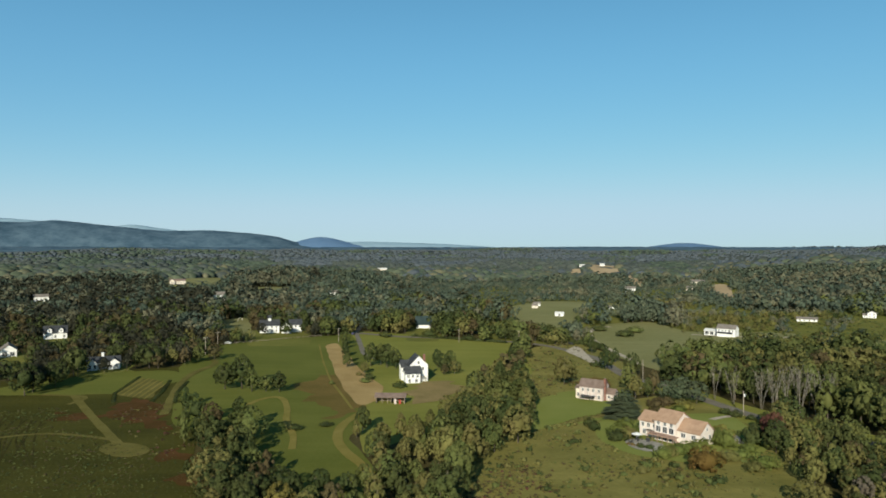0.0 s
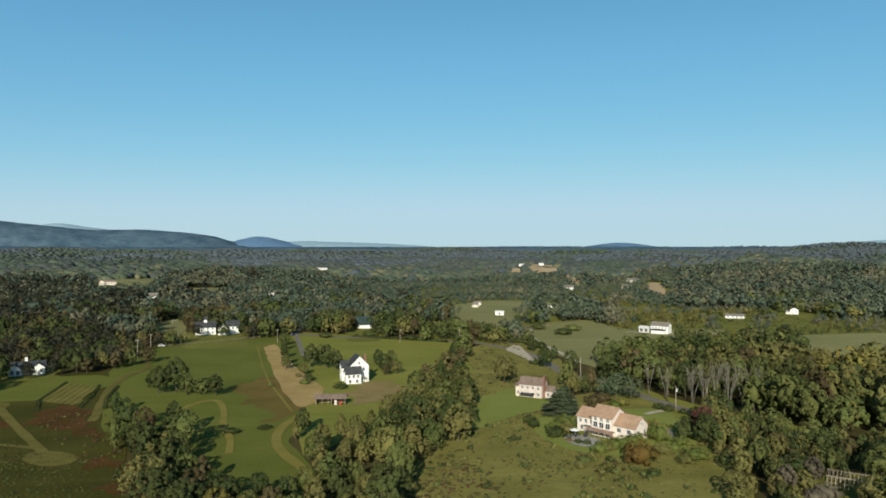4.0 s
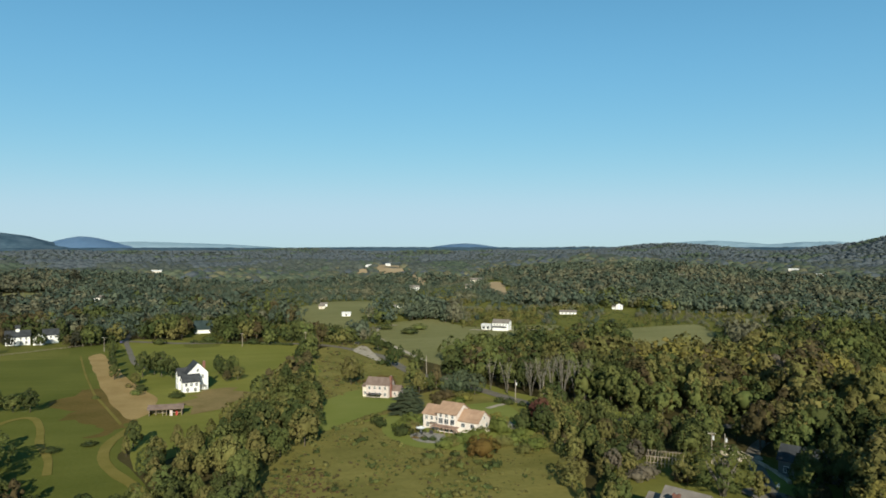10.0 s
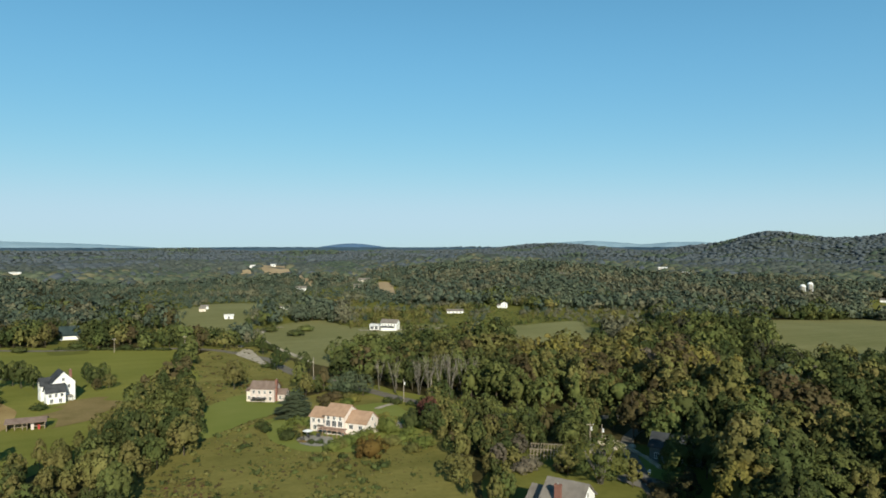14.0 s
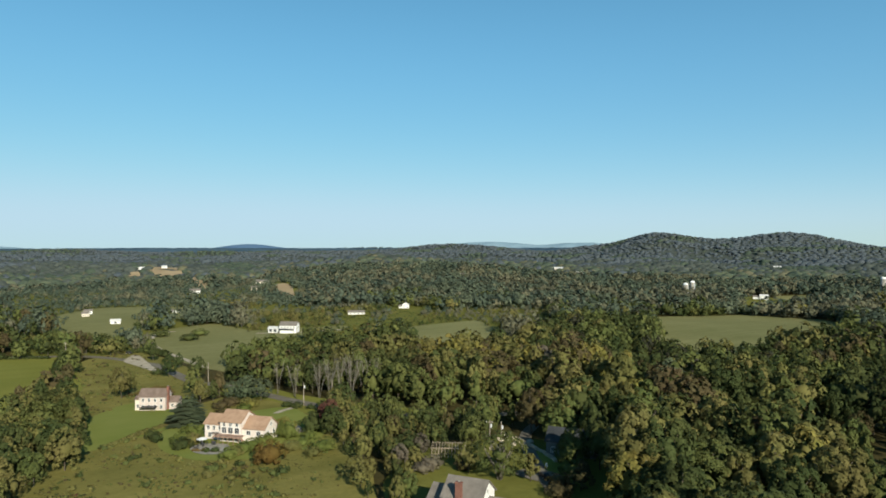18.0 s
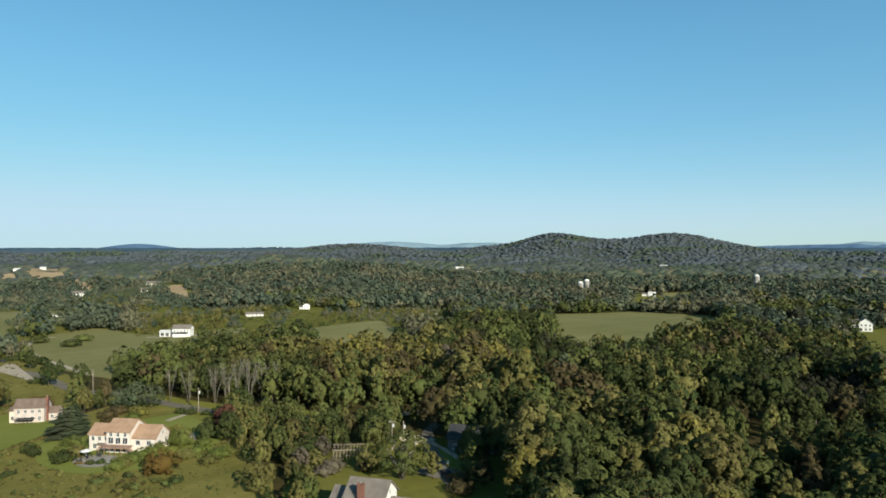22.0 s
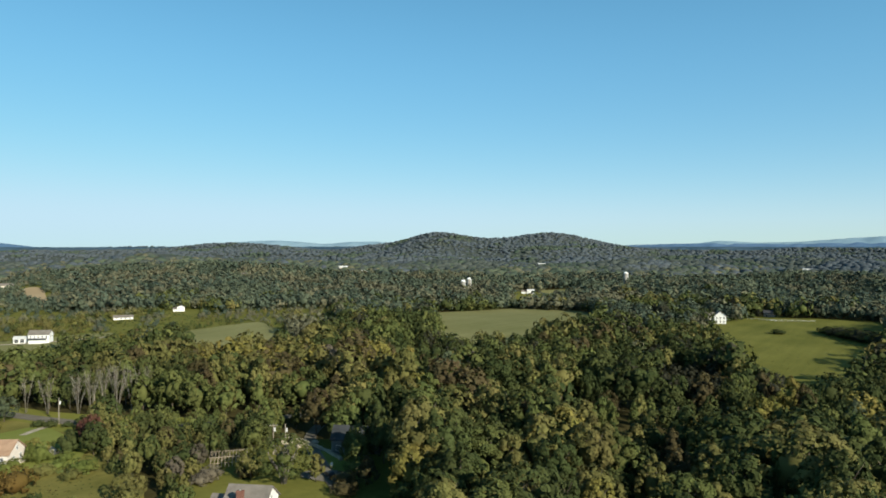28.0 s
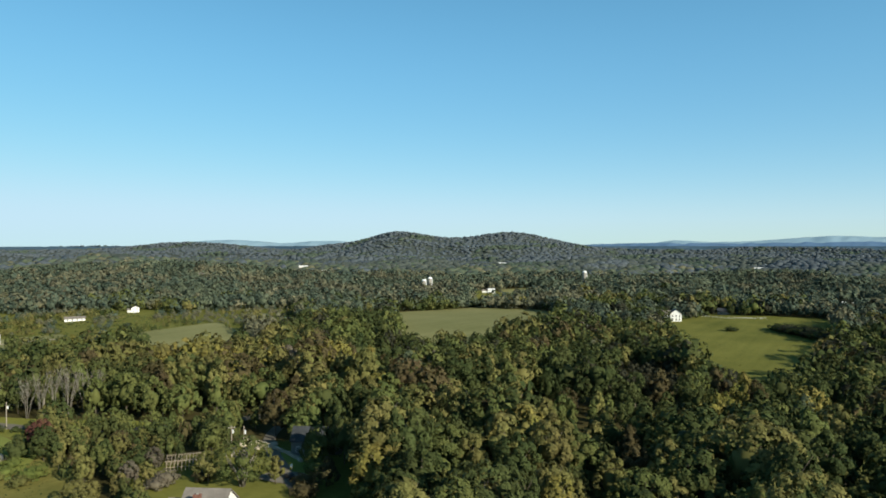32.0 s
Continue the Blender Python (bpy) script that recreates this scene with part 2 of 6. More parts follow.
def grid_tris(rows, cols):
    i = (np.arange(rows - 1)[:, None] * cols + np.arange(cols - 1)[None, :]).ravel()
    return np.concatenate([np.stack([i, i + 1, i + cols + 1], 1), np.stack([i, i + cols + 1, i + cols], 1)])


radii = np.concatenate([[0.0], np.arange(12, 720, 9), 720 * (4985 / 720) ** np.linspace(0, 1, 90)])
around = np.radians(np.linspace(-180, 180, 241))
gx, gy = radii[:, None] * np.sin(around), radii[:, None] * np.cos(around)
ring_mid = np.repeat(radii[:-1], len(around) - 1)
spoke_mid = np.tile(np.degrees(around[:-1]), len(radii) - 1)
# Beyond 1250 m the ground takes the far leaf colour, haze included.
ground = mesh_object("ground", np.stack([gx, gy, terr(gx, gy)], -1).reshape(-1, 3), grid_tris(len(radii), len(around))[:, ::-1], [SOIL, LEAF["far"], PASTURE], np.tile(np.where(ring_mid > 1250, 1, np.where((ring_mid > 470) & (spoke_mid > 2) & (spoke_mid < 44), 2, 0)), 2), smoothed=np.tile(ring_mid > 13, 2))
tagged(ground, "ground of dark leaf litter and rough olive grass", "ground", kind="structure")

from mathutils.geometry import delaunay_2d_cdt


def inside(poly, x, y):
    x, y = np.asarray(x, float), np.asarray(y, float)
    hit = np.zeros(x.shape, bool)
    for (ax, ay), (bx, by) in zip(poly, poly[1:] + poly[:1]):
        with np.errstate(divide="ignore", invalid="ignore"):
            hit ^= ((ay > y) != (by > y)) & (x < (bx - ax) * (y - ay) / (by - ay) + ax)
    return hit


def roughened(poly, step, wander):
    """The outline in short steps, rounded off and wavering a little."""
    pts = []
    for (ax, ay), (bx, by) in zip(poly, poly[1:] + poly[:1]):
        n = max(1, int(math.hypot(bx - ax, by - ay) / step))
        pts += [(ax + (bx - ax) * k / n, ay + (by - ay) * k / n) for k in range(n)]
    p = np.array(pts)
    for _ in range(3):
        p = (np.roll(p, 1, 0) + 2 * p + np.roll(p, -1, 0)) / 4
    for q in p:
        q += wander * np.array(noise.noise_vector(Vector((q[0] / (step * 4), q[1] / (step * 4), 3)))[:2])
    return [tuple(q) for q in p]


def grown(poly, m):
    """The outline moved outwards from its middle."""
    cx, cy = sum(q[0] for q in poly) / len(poly), sum(q[1] for q in poly) / len(poly)
    return [(x + (x - cx) * m / max(1, math.hypot(x - cx, y - cy)), y + (y - cy) * m / max(1, math.hypot(x - cx, y - cy))) for x, y in poly]


def patch(name, poly, mat, lift, label, category, step=4.0, wander=1.5, cell=14.0, kind="structure", grow=0.0):
    """A piece of ground cover that follows the land."""
    poly = grown(poly, grow) if grow else poly
    edge = roughened(poly, step, wander)
    xs, ys = [q[0] for q in edge], [q[1] for q in edge]
    fx, fy = np.meshgrid(np.arange(min(xs), max(xs), cell), np.arange(min(ys), max(ys), cell))
    keep = inside(edge, fx, fy)
    pts = [Vector(q) for q in edge] + [Vector(q) for q in zip(fx[keep], fy[keep])]
    n = len(edge)
    v, _, f, *_ = delaunay_2d_cdt(pts, [(i, (i + 1) % n) for i in range(n)], [], 1, 0.01)
    co = np.array([(q[0], q[1], 0.0) for q in v])
    co[:, 2] = terr(co[:, 0], co[:, 1]) + lift
    f = [t if (v[t[1]] - v[t[0]]).cross(v[t[2]] - v[t[0]]) > 0 else t[::-1] for t in f]
    return tagged(mesh_object(name, co, f, [mat], smoothed=True), label, category, kind=kind)


def ribbon(name, line, width, mat, lift, label, category, step=3.0, wander=0.25):
    """A path or road of even width along a line."""
    pts = []
    for (ax, ay), (bx, by) in zip(line, line[1:]):
        n = max(1, int(math.hypot(bx - ax, by - ay) / step))
        pts += [(ax + (bx - ax) * k / n, ay + (by - ay) * k / n) for k in range(n)]
    p = np.array(pts + [line[-1]], float)
    for _ in range(8):
        p[1:-1] = (p[:-2] + 2 * p[1:-1] + p[2:]) / 4
    t = np.gradient(p, axis=0)
    t /= np.linalg.norm(t, axis=1)[:, None]
    side = np.stack([t[:, 1], -t[:, 0]], 1)
    w = width / 2 * (1 + wander * np.array([noise.noise(Vector((a / 9, b / 9, 1))) for a, b in p]))[:, None]
    cols = [p + side * w * k for k in (1, 0.33, -0.33, -1)]
    co = np.stack(cols, 1).reshape(-1, 2)
    co = np.column_stack([co, terr(co[:, 0], co[:, 1]) + lift])
    return tagged(mesh_object(name, co, grid_tris(len(p), 4)[:, ::-1], [mat], smoothed=True), label, category, kind="structure")


# Open land: fields, lawns and clearings.
MEADOW_LEFT = [(-70, 100), (-150, 150), (-210, 255), (-225, 300), (-180, 325), (-165, 338), (-138, 349), (-132, 360), (-113, 305), (-99, 264), (-93, 243), (-82, 217), (-56, 165), (-40, 110)]
FIELD_MID = [(-133, 357), (-141, 433), (-83, 484), (-60, 510), (-38, 389), (-34, 313), (-26, 261), (-36, 241), (-22, 206), (-17, 186), (-26, 180), (-38, 184), (-46, 196), (-59, 209), (-67, 239), (-76, 243), (-93, 252), (-113, 305)]
YARD = [(-68, 515), (-35, 507), (-9, 487), (18, 476), (52, 464), (40, 360), (17, 306), (6, 264), (-8, 240), (-17, 232), (-24, 218), (-30, 270), (-34, 313), (-38, 389)]
HILLSIDE = [(56, 440), (88, 478), (100, 423), (96, 367), (84, 318), (58, 314), (38, 292), (42, 365)]
LAWN_BRICK = [(37, 292), (56, 316), (88, 318), (76, 290), (71, 267), (53, 254), (31, 241)]
SCRUB_LAND = [(4, 100), (3, 150), (7, 191), (21, 218), (31, 241), (50, 258), (67, 270), (78, 288), (103, 308), (117, 285), (112, 264), (109, 239), (106, 222), (100, 200), (90, 172), (76, 140), (56, 100)]
BACK_FIELD = [(118, 544), (140, 565), (173, 577), (180, 520), (190, 485), (176, 462), (146, 420), (119, 372), (112, 400), (107, 468)]
FARM_FIELD = [(150, 505), (185, 515), (250, 503), (240, 476), (200, 472), (160, 470)]
FIELD_R0 = [(272, 447), (352, 455), (290, 325), (214, 330)]
FIELD_R1 = [(515, 410), (560, 398), (625, 385), (640, 320), (600, 272), (500, 222), (430, 215), (380, 225), (345, 245), (350, 265), (385, 300)]
FIELD_R2 = [(500, 150), (556, 158), (590, 159), (637, 152), (655, 114), (660, 74), (645, 46), (548, 41), (463, 37), (392, 40), (340, 46), (306, 50), (292, 56), (310, 68), (360, 86), (405, 104), (450, 126)]
CLEARING = [(243, 130), (252, 119), (224, 102), (214, 110)]
NEAR_LAWN = [(146, 172), (158, 163), (155, 144), (143, 122), (104, 84), (66, 84), (84, 130), (100, 160), (112, 172), (130, 178)]
DRIVE_SIDE = [(98, 356), (97, 430), (104, 540), (118, 560), (118, 340)]
HOLLOW = [(268, 92), (285, 72), (325, 76), (368, 98), (356, 130), (298, 136)]
VERGE = [(86, 320), (92, 346), (116, 326), (124, 290), (135, 258), (128, 238), (113, 240), (111, 262), (108, 290), (100, 306)]
RIDGE_FIELD = [(62, 680), (88, 725), (112, 770), (167, 770), (225, 720), (255, 680), (215, 642), (170, 640), (130, 650), (90, 650)]
BRUSH = [(186, 612), (222, 672), (287, 690), (382, 625), (352, 530), (304, 482), (238, 471), (215, 490), (196, 530)]
ROADSIDE = [(112, 262), (118, 276), (140, 252), (150, 234), (142, 224), (128, 228), (114, 240)]
FAR_FIELDS = [
    ("pale", [(328, 1812), (395, 1998), (407, 1924), (344, 1650), (301, 1555)]), ("pale", [(430, 2040), (548, 2313), (553, 2091), (484, 1862), (420, 1913)]), ("pale", [(364, 1464), (406, 1510), (393, 1332), (342, 1165), (334, 1198)]), ("pale", [(441, 1138), (480, 1165), (457, 1072), (380, 896), (368, 905)]),
    ("green", [(-298, 1059), (-234, 1084), (-181, 925), (-263, 908)]), ("green", [(-192, 589), (-179, 636), (-148, 541), (-168, 522)]),
    ("green", [(-504, 1223), (-434, 1382), (-355, 1129), (-424, 1049)]), ("green", [(57, 660), (112, 697), (159, 704), (109, 605), (58, 595)]),
    ("green", [(886, 497), (958, 471), (868, 400), (783, 425)])]
FAR_FIELDS = [(t, [sighted(math.degrees(math.atan2(x, y)), math.hypot(x, y)) for x, y in f]) for t, f in FAR_FIELDS]
FAR_FIELDS = [(t, f[:len(f) // 2] + [(x * 0.89, y * 0.89) for x, y in f[len(f) // 2:]]) for t, f in FAR_FIELDS]
OPEN = [MEADOW_LEFT, FIELD_MID, YARD, HILLSIDE, LAWN_BRICK, SCRUB_LAND, BACK_FIELD, FARM_FIELD, FIELD_R0, FIELD_R1, FIELD_R2,
        CLEARING, NEAR_LAWN, VERGE, DRIVE_SIDE, RIDGE_FIELD, ROADSIDE] + [f for _, f in FAR_FIELDS]
patch("meadow", MEADOW_LEFT, MEADOW, 0.10, "rough olive-green meadow with trampled lines", "meadow", grow=7.0)
patch("field", FIELD_MID, FIELD_DEEP, 0.11, "green sloping grass field beside the woods", "field", grow=7.0)
patch("yard", YARD, FIELD, 0.12, "mown green yard round a white house", "yard", grow=7.0)
patch("hillside", HILLSIDE, SCRUB, 0.10, "rough brownish hillside pasture", "pasture", grow=7.0)
patch("lawn", LAWN_BRICK, LAWN, 0.13, "bright green mown lawn behind a brick house", "lawn")
patch("scrub_field", SCRUB_LAND, SCRUB, 0.09, "rough yellow-brown scrubby slope", "scrubland", grow=7.0)
patch("field", BACK_FIELD, HAYFIELD, 0.10, "green field beside a country road", "field", grow=7.0)
patch("field", FARM_FIELD, HAYFIELD, 0.11, "green grass round a white farmhouse", "field", grow=7.0)
patch("field", FIELD_R0, HAYFIELD, 0.11, "pale green clearing among the woods", "field", grow=7.0)
patch("hay_field", FIELD_R1, HAYFIELD, 0.11, "pale yellow-green mown hay field", "field", grow=7.0)
patch("field", FIELD_R2, PASTURE, 0.11, "bright green hillside pasture by a farmhouse", "field", grow=7.0)
patch("field", RIDGE_FIELD, HAYFIELD, 0.11, "pale green field with farm buildings on a low ridge", "field", grow=7.0)
patch("brush_land", BRUSH, PASTURE, 0.09, "rough olive land grown over with low brush", "scrubland", grow=9.0)
patch("clearing", CLEARING, LAWN, 0.11, "small bright green clearing in the woods", "clearing")
patch("rough_grass", NEAR_LAWN, PASTURE, 0.11, "dull rough grass round a grey-roofed house", "grass", grow=7.0)
patch("lawn", [(150, 164), (154, 150), (144, 132), (134, 130), (137, 146), (143, 158)], LAWN, 0.22, "green lawn beside a drive", "lawn")
patch("verge", ROADSIDE, FIELD, 0.11, "grass between a road and garden hedges", "verge")
patch("verge", VERGE, FIELD, 0.12, "grassy verge between a road and gardens", "verge")
for tint, outline in FAR_FIELDS:
    pale = tint == "pale"
    patch("field", outline, STUBBLE if pale else HAYFIELD, 0.25, "pale tan stubble field" if pale else "small green field among trees", "field", 12.0, 5.0, 60.0)

# Ground cover inside the open land.
patch("lawn", [(-180, 325), (-165, 338), (-138, 349), (-120, 330), (-135, 295), (-170, 290), (-205, 292)], FIELD_DEEP, 0.20, "mown lawn below a white ranch house", "lawn")
for outline in ([(-133, 279), (-124, 288), (-112, 276), (-101, 252), (-97, 240), (-108, 246), (-124, 264)], [(-90, 224), (-80, 216), (-65, 191), (-57, 178), (-63, 180), (-78, 200)], [(-150, 262), (-138, 268), (-126, 258), (-134, 250)]):
    patch("red_weeds", outline, REDWEED, 0.20, "patch of reddish weeds in the meadow", "weeds", 1.5, 9.0)
patch("brown_patch", [(-67, 311), (-62, 340), (-50, 352), (-35, 299), (-30, 264), (-38, 256), (-49, 278)], BROWN, 0.20, "brown dry growth in the field", "weeds", 2.0, 9.0)
patch("mown_circle", [(-112, 218), (-111, 226), (-103, 228), (-95, 224), (-90, 216), (-92, 210), (-100, 209), (-107, 212)], MOWN_DULL, 0.24, "round mown patch in the meadow", "clearing")
patch("bare_strip", [(-76, 443), (-70, 458), (-60, 420), (-46, 372), (-37, 345), (-26, 315), (-27, 288), (-33, 277), (-41, 300), (-50, 331), (-63, 385)], STRAW, 0.22, "bare straw-coloured strip of new ground", "ground")
patch("worn_yard", [(-15, 309), (-11, 327), (-4, 339), (6, 337), (10, 319), (4, 296), (-5, 288), (-13, 282)], WORN, 0.24, "worn brown patch in the yard", "ground", 2.0, 7.0)
patch("lawn", [(60, 262), (84, 268), (112, 270), (110, 242), (106, 220), (92, 208), (76, 202), (56, 214), (52, 236)], LAWN, 0.21, "mown lawn round a cream house with a tan roof", "lawn")
patch("weed_patch", [(60, 345), (78, 352), (84, 330), (64, 322)], BROWN, 0.17, "patch of taller weeds on the rough slope", "weeds", 1.5, 9.0)
patch("stubble", [(-140, 293), (-145, 328), (-130, 322), (-121, 284)], MOWN_DULL, 0.22, "plot of pale garden rows", "garden")
for k in range(6):
    ax, ay = -140 + 3.0 * k + 1, 294 - 1.6 * k
    ribbon("garden_row", [(ax, ay), (ax - 3.2, ay + 34)], 0.8, MOWN, 0.30, "pale dry garden row", "garden row")
ribbon("path", [(-155, 290), (-132, 259), (-106, 225)], 3.0, MOWN_DULL, 0.23, "mown grass path through the meadow", "path")
ribbon("path", [(-150, 276), (-146, 290), (-170, 292)], 2.4, MOWN_DULL, 0.23, "faint mown path along the lawn", "path")
ribbon("path", [(-160, 225), (-138, 238), (-118, 233), (-107, 228)], 2.0, MOWN_DULL, 0.23, "narrow trodden path in the meadow", "path")
ribbon("path", [(-106, 262), (-112, 283), (-121, 316), (-124, 343), (-120, 367), (-137, 403), (-140, 430)], 3.4, MOWN_DULL, 0.25, "mown track beside the woods", "path")
ribbon("path", [(-79, 278), (-77, 292), (-69, 297), (-61, 272), (-58, 253), (-51, 237), (-48, 219)], 2.4, MOWN, 0.25, "winding mown path in the field", "path")
ribbon("path", [(-20, 193), (-23, 203), (-30, 214), (-36, 231), (-37, 250), (-32, 267)], 3.4, MOWN, 0.25, "mown path along the trees", "path")
ribbon("track", [(-80, 446), (-67, 385), (-54, 331), (-44, 300), (-36, 274)], 1.0, MOWN, 0.28, "narrow track beside bare ground", "path")

for k in range(11):
    ribbon("trodden_line", [(-168 + 2.4 * k, 262 - 1.2 * k), (-158 + 2.0 * k + 3 * math.sin(3 * k), 240 - 1.0 * k), (-146 + 2.6 * k + 2 * math.sin(5 * k), 212 - k)], 0.55, PRESSED, 0.16, "dark trodden line through the meadow", "path", wander=1.2)

# Roads and drives.
ribbon("road", [(-66, 560), (-64, 509), (-52, 440), (-47, 410), (-38, 395)], 3.2, ASPHALT, 0.26, "narrow grey lane into the yard", "road")
ribbon("road", [(-64, 509), (-30, 492), (20, 487), (60, 470), (75, 452), (92, 413), (94, 351), (108, 324), (114, 287), (120, 262), (128, 240), (150, 215), (180, 200)], 6.0, ASPHALT, 0.27, "grey country road along the woods", "road", wander=0.05)
ribbon("drive", [(135, 550), (124, 553), (112, 525), (106, 492), (106, 461), (109, 428), (112, 388)], 3.2, GRAVEL, 0.28, "pale gravel drive by a green field", "driveway", wander=0.1)
patch("drive", [(77, 437), (88, 461), (90, 453), (88, 396), (85, 391), (82, 415)], GRAVEL, 0.30, "pale gravel turning place by the road", "driveway", 3.0, 0.5)
ribbon("drive", [(101, 259), (105, 264), (110, 267), (113, 265)], 2.6, GRAVEL, 0.30, "pale drive to a cream house", "driveway", wander=0.1)
ribbon("drive", [(99, 239), (99, 236), (98, 225)], 3.2, GRAVEL, 0.30, "pale path beside a cream house", "driveway", wander=0.1)
ribbon("drive", [(84, 314), (90, 323), (93, 324)], 3.0, GRAVEL, 0.30, "pale walk beside a brick house", "driveway", wander=0.1)
ribbon("drive", [(182, 505), (200, 492), (240, 478)], 3.2, GRAVEL, 0.30, "gravel drive by a farmhouse", "driveway", wander=0.1)
ribbon("drive", [(170, 185), (158, 178), (146, 162), (139, 150), (133, 142), (128, 132)], 4.0, ASPHALT, 0.28, "grey drive to a house among trees", "driveway", wander=0.05)
patch("drive", [(127, 150), (136, 150), (140, 138), (130, 134)], ASPHALT, 0.31, "asphalt turning place", "driveway", 3.0, 0.3)
ROADS = [[(-66, 560), (-64, 509), (-38, 395)], [(-64, 509), (20, 487), (60, 470), (92, 413), (94, 351), (108, 324), (120, 262), (150, 215), (180, 200)],
         [(98, 530), (107, 499), (117, 400)], [(170, 185), (150, 176), (142, 148), (127, 134)]]


def near_road(x, y, gap):
    """Which of the places lie within the gap of a road."""
    hit = np.zeros(np.shape(x), bool)
    for line in ROADS:
        for (ax, ay), (bx, by) in zip(line, line[1:]):
            ux, uy = bx - ax, by - ay
            k = np.clip(((x - ax) * ux + (y - ay) * uy) / (ux * ux + uy * uy), 0, 1)
            hit |= np.hypot(x - ax - k * ux, y - ay - k * uy) < gap
    return hit


def ridge(name, dist, profile, mat, label, rough=0.02):
    """A far range of hills; its crest given by bearing and height over the level, in degrees."""
    az = np.arange(profile[0][0], profile[-1][0] + 0.01, 0.2)
    up = np.interp(az, [q[0] for q in profile], [q[1] for q in profile])
    for _ in range(6):
        up[1:-1] = (up[:-2] + 2 * up[1:-1] + up[2:]) / 4
    up += np.array([rough * noise.fractal(Vector((a * 1.3, dist, 0)), 1.0, 2.0, 4) for a in az])
    crest = 65 + dist * np.tan(np.radians(up))
    rows = []
    for k in np.linspace(0, 1, 9):
        d = dist - 420 * (1 - k)
        lump = np.array([noise.fractal(Vector((a * 0.9, k * 4, dist)), 1.0, 2.0, 4) for a in az])
        z = 20 + (crest - 20) * math.sin(k * math.pi / 2) ** 0.8 + 6 * lump * math.sin(k * math.pi)
        rows.append(np.stack([d * np.sin(np.radians(az)), d * np.cos(np.radians(az)), z], 1))
    back = rows[-1].copy()
    back[:, 2] = 0
    rows.append(back * (1 + 20 / dist))
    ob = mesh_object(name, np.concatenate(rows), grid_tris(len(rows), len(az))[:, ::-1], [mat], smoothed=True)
    return tagged(ob, label, "mountain", kind="structure")


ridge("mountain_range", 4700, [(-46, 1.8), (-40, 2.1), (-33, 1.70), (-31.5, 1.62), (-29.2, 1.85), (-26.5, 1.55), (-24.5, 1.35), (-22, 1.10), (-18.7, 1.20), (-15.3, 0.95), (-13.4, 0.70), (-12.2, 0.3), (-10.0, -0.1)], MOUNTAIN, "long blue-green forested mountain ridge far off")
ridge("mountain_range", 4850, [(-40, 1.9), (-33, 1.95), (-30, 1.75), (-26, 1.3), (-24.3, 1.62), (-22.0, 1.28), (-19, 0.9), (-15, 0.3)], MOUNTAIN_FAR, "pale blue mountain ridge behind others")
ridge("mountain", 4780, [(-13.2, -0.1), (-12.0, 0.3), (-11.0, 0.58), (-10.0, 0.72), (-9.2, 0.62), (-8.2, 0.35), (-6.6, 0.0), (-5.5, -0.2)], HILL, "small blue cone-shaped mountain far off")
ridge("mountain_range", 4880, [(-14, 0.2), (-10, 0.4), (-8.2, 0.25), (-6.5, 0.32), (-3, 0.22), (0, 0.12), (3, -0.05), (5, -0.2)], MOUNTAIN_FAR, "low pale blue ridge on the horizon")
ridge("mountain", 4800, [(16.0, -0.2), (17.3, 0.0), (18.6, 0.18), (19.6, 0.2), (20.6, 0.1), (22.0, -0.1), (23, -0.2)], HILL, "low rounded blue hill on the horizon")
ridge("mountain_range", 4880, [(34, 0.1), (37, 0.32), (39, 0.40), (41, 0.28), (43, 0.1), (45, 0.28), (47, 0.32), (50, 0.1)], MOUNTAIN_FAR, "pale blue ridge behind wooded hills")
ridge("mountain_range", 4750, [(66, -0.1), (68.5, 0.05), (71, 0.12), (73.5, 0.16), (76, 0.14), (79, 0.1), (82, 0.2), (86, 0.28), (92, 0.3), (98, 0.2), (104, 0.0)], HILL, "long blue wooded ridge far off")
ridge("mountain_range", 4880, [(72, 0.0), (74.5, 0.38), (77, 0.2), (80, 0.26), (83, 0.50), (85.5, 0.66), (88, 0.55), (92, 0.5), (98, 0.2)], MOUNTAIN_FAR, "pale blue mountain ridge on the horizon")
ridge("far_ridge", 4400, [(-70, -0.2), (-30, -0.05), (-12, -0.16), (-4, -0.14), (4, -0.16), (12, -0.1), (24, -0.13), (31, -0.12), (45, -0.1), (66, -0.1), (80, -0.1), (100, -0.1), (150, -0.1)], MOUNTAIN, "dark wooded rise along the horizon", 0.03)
# ---- houses and other built things ----
KEEP_CLEAR = []  # places that trees keep off: x, y, radius


def part(name, bm, mat, parent, label=""):
    me = bpy.data.meshes.new(name)
    bm.to_mesh(me)
    bm.free()
    me.materials.append(mat)
    ob = new(name, me)
    ob.parent = parent
    if label:
        tagged(ob, label)
    return ob


def thing(name, x, y, turn, label, category, clear=0.0, group="", sink=0.0, height=None):
    ob = new(name)
    z = float(terr(x, y)) + 0.25 if height is None else height
    ob.matrix_world = pose(x, y, z - sink, 0, 0, turn)
    ob.empty_display_size = 0.5
    if clear:
        KEEP_CLEAR.append((x, y, clear))
    return tagged(ob, label, category, group)


def box(bm, x0, x1, y0, y1, z0, z1):
    v = [bm.verts.new((x, y, z)) for z in (z0, z1) for x, y in ((x0, y0), (x1, y0), (x1, y1), (x0, y1))]
    for f in ((3, 2, 1, 0), (4, 5, 6, 7), (0, 1, 5, 4), (1, 2, 6, 5), (2, 3, 7, 6), (3, 0, 4, 7)):
        bm.faces.new([v[i] for i in f])
    return bm


def boxes(*rows):
    bm = bmesh.new()
    for r in rows:
        box(bm, *r)
    return bm


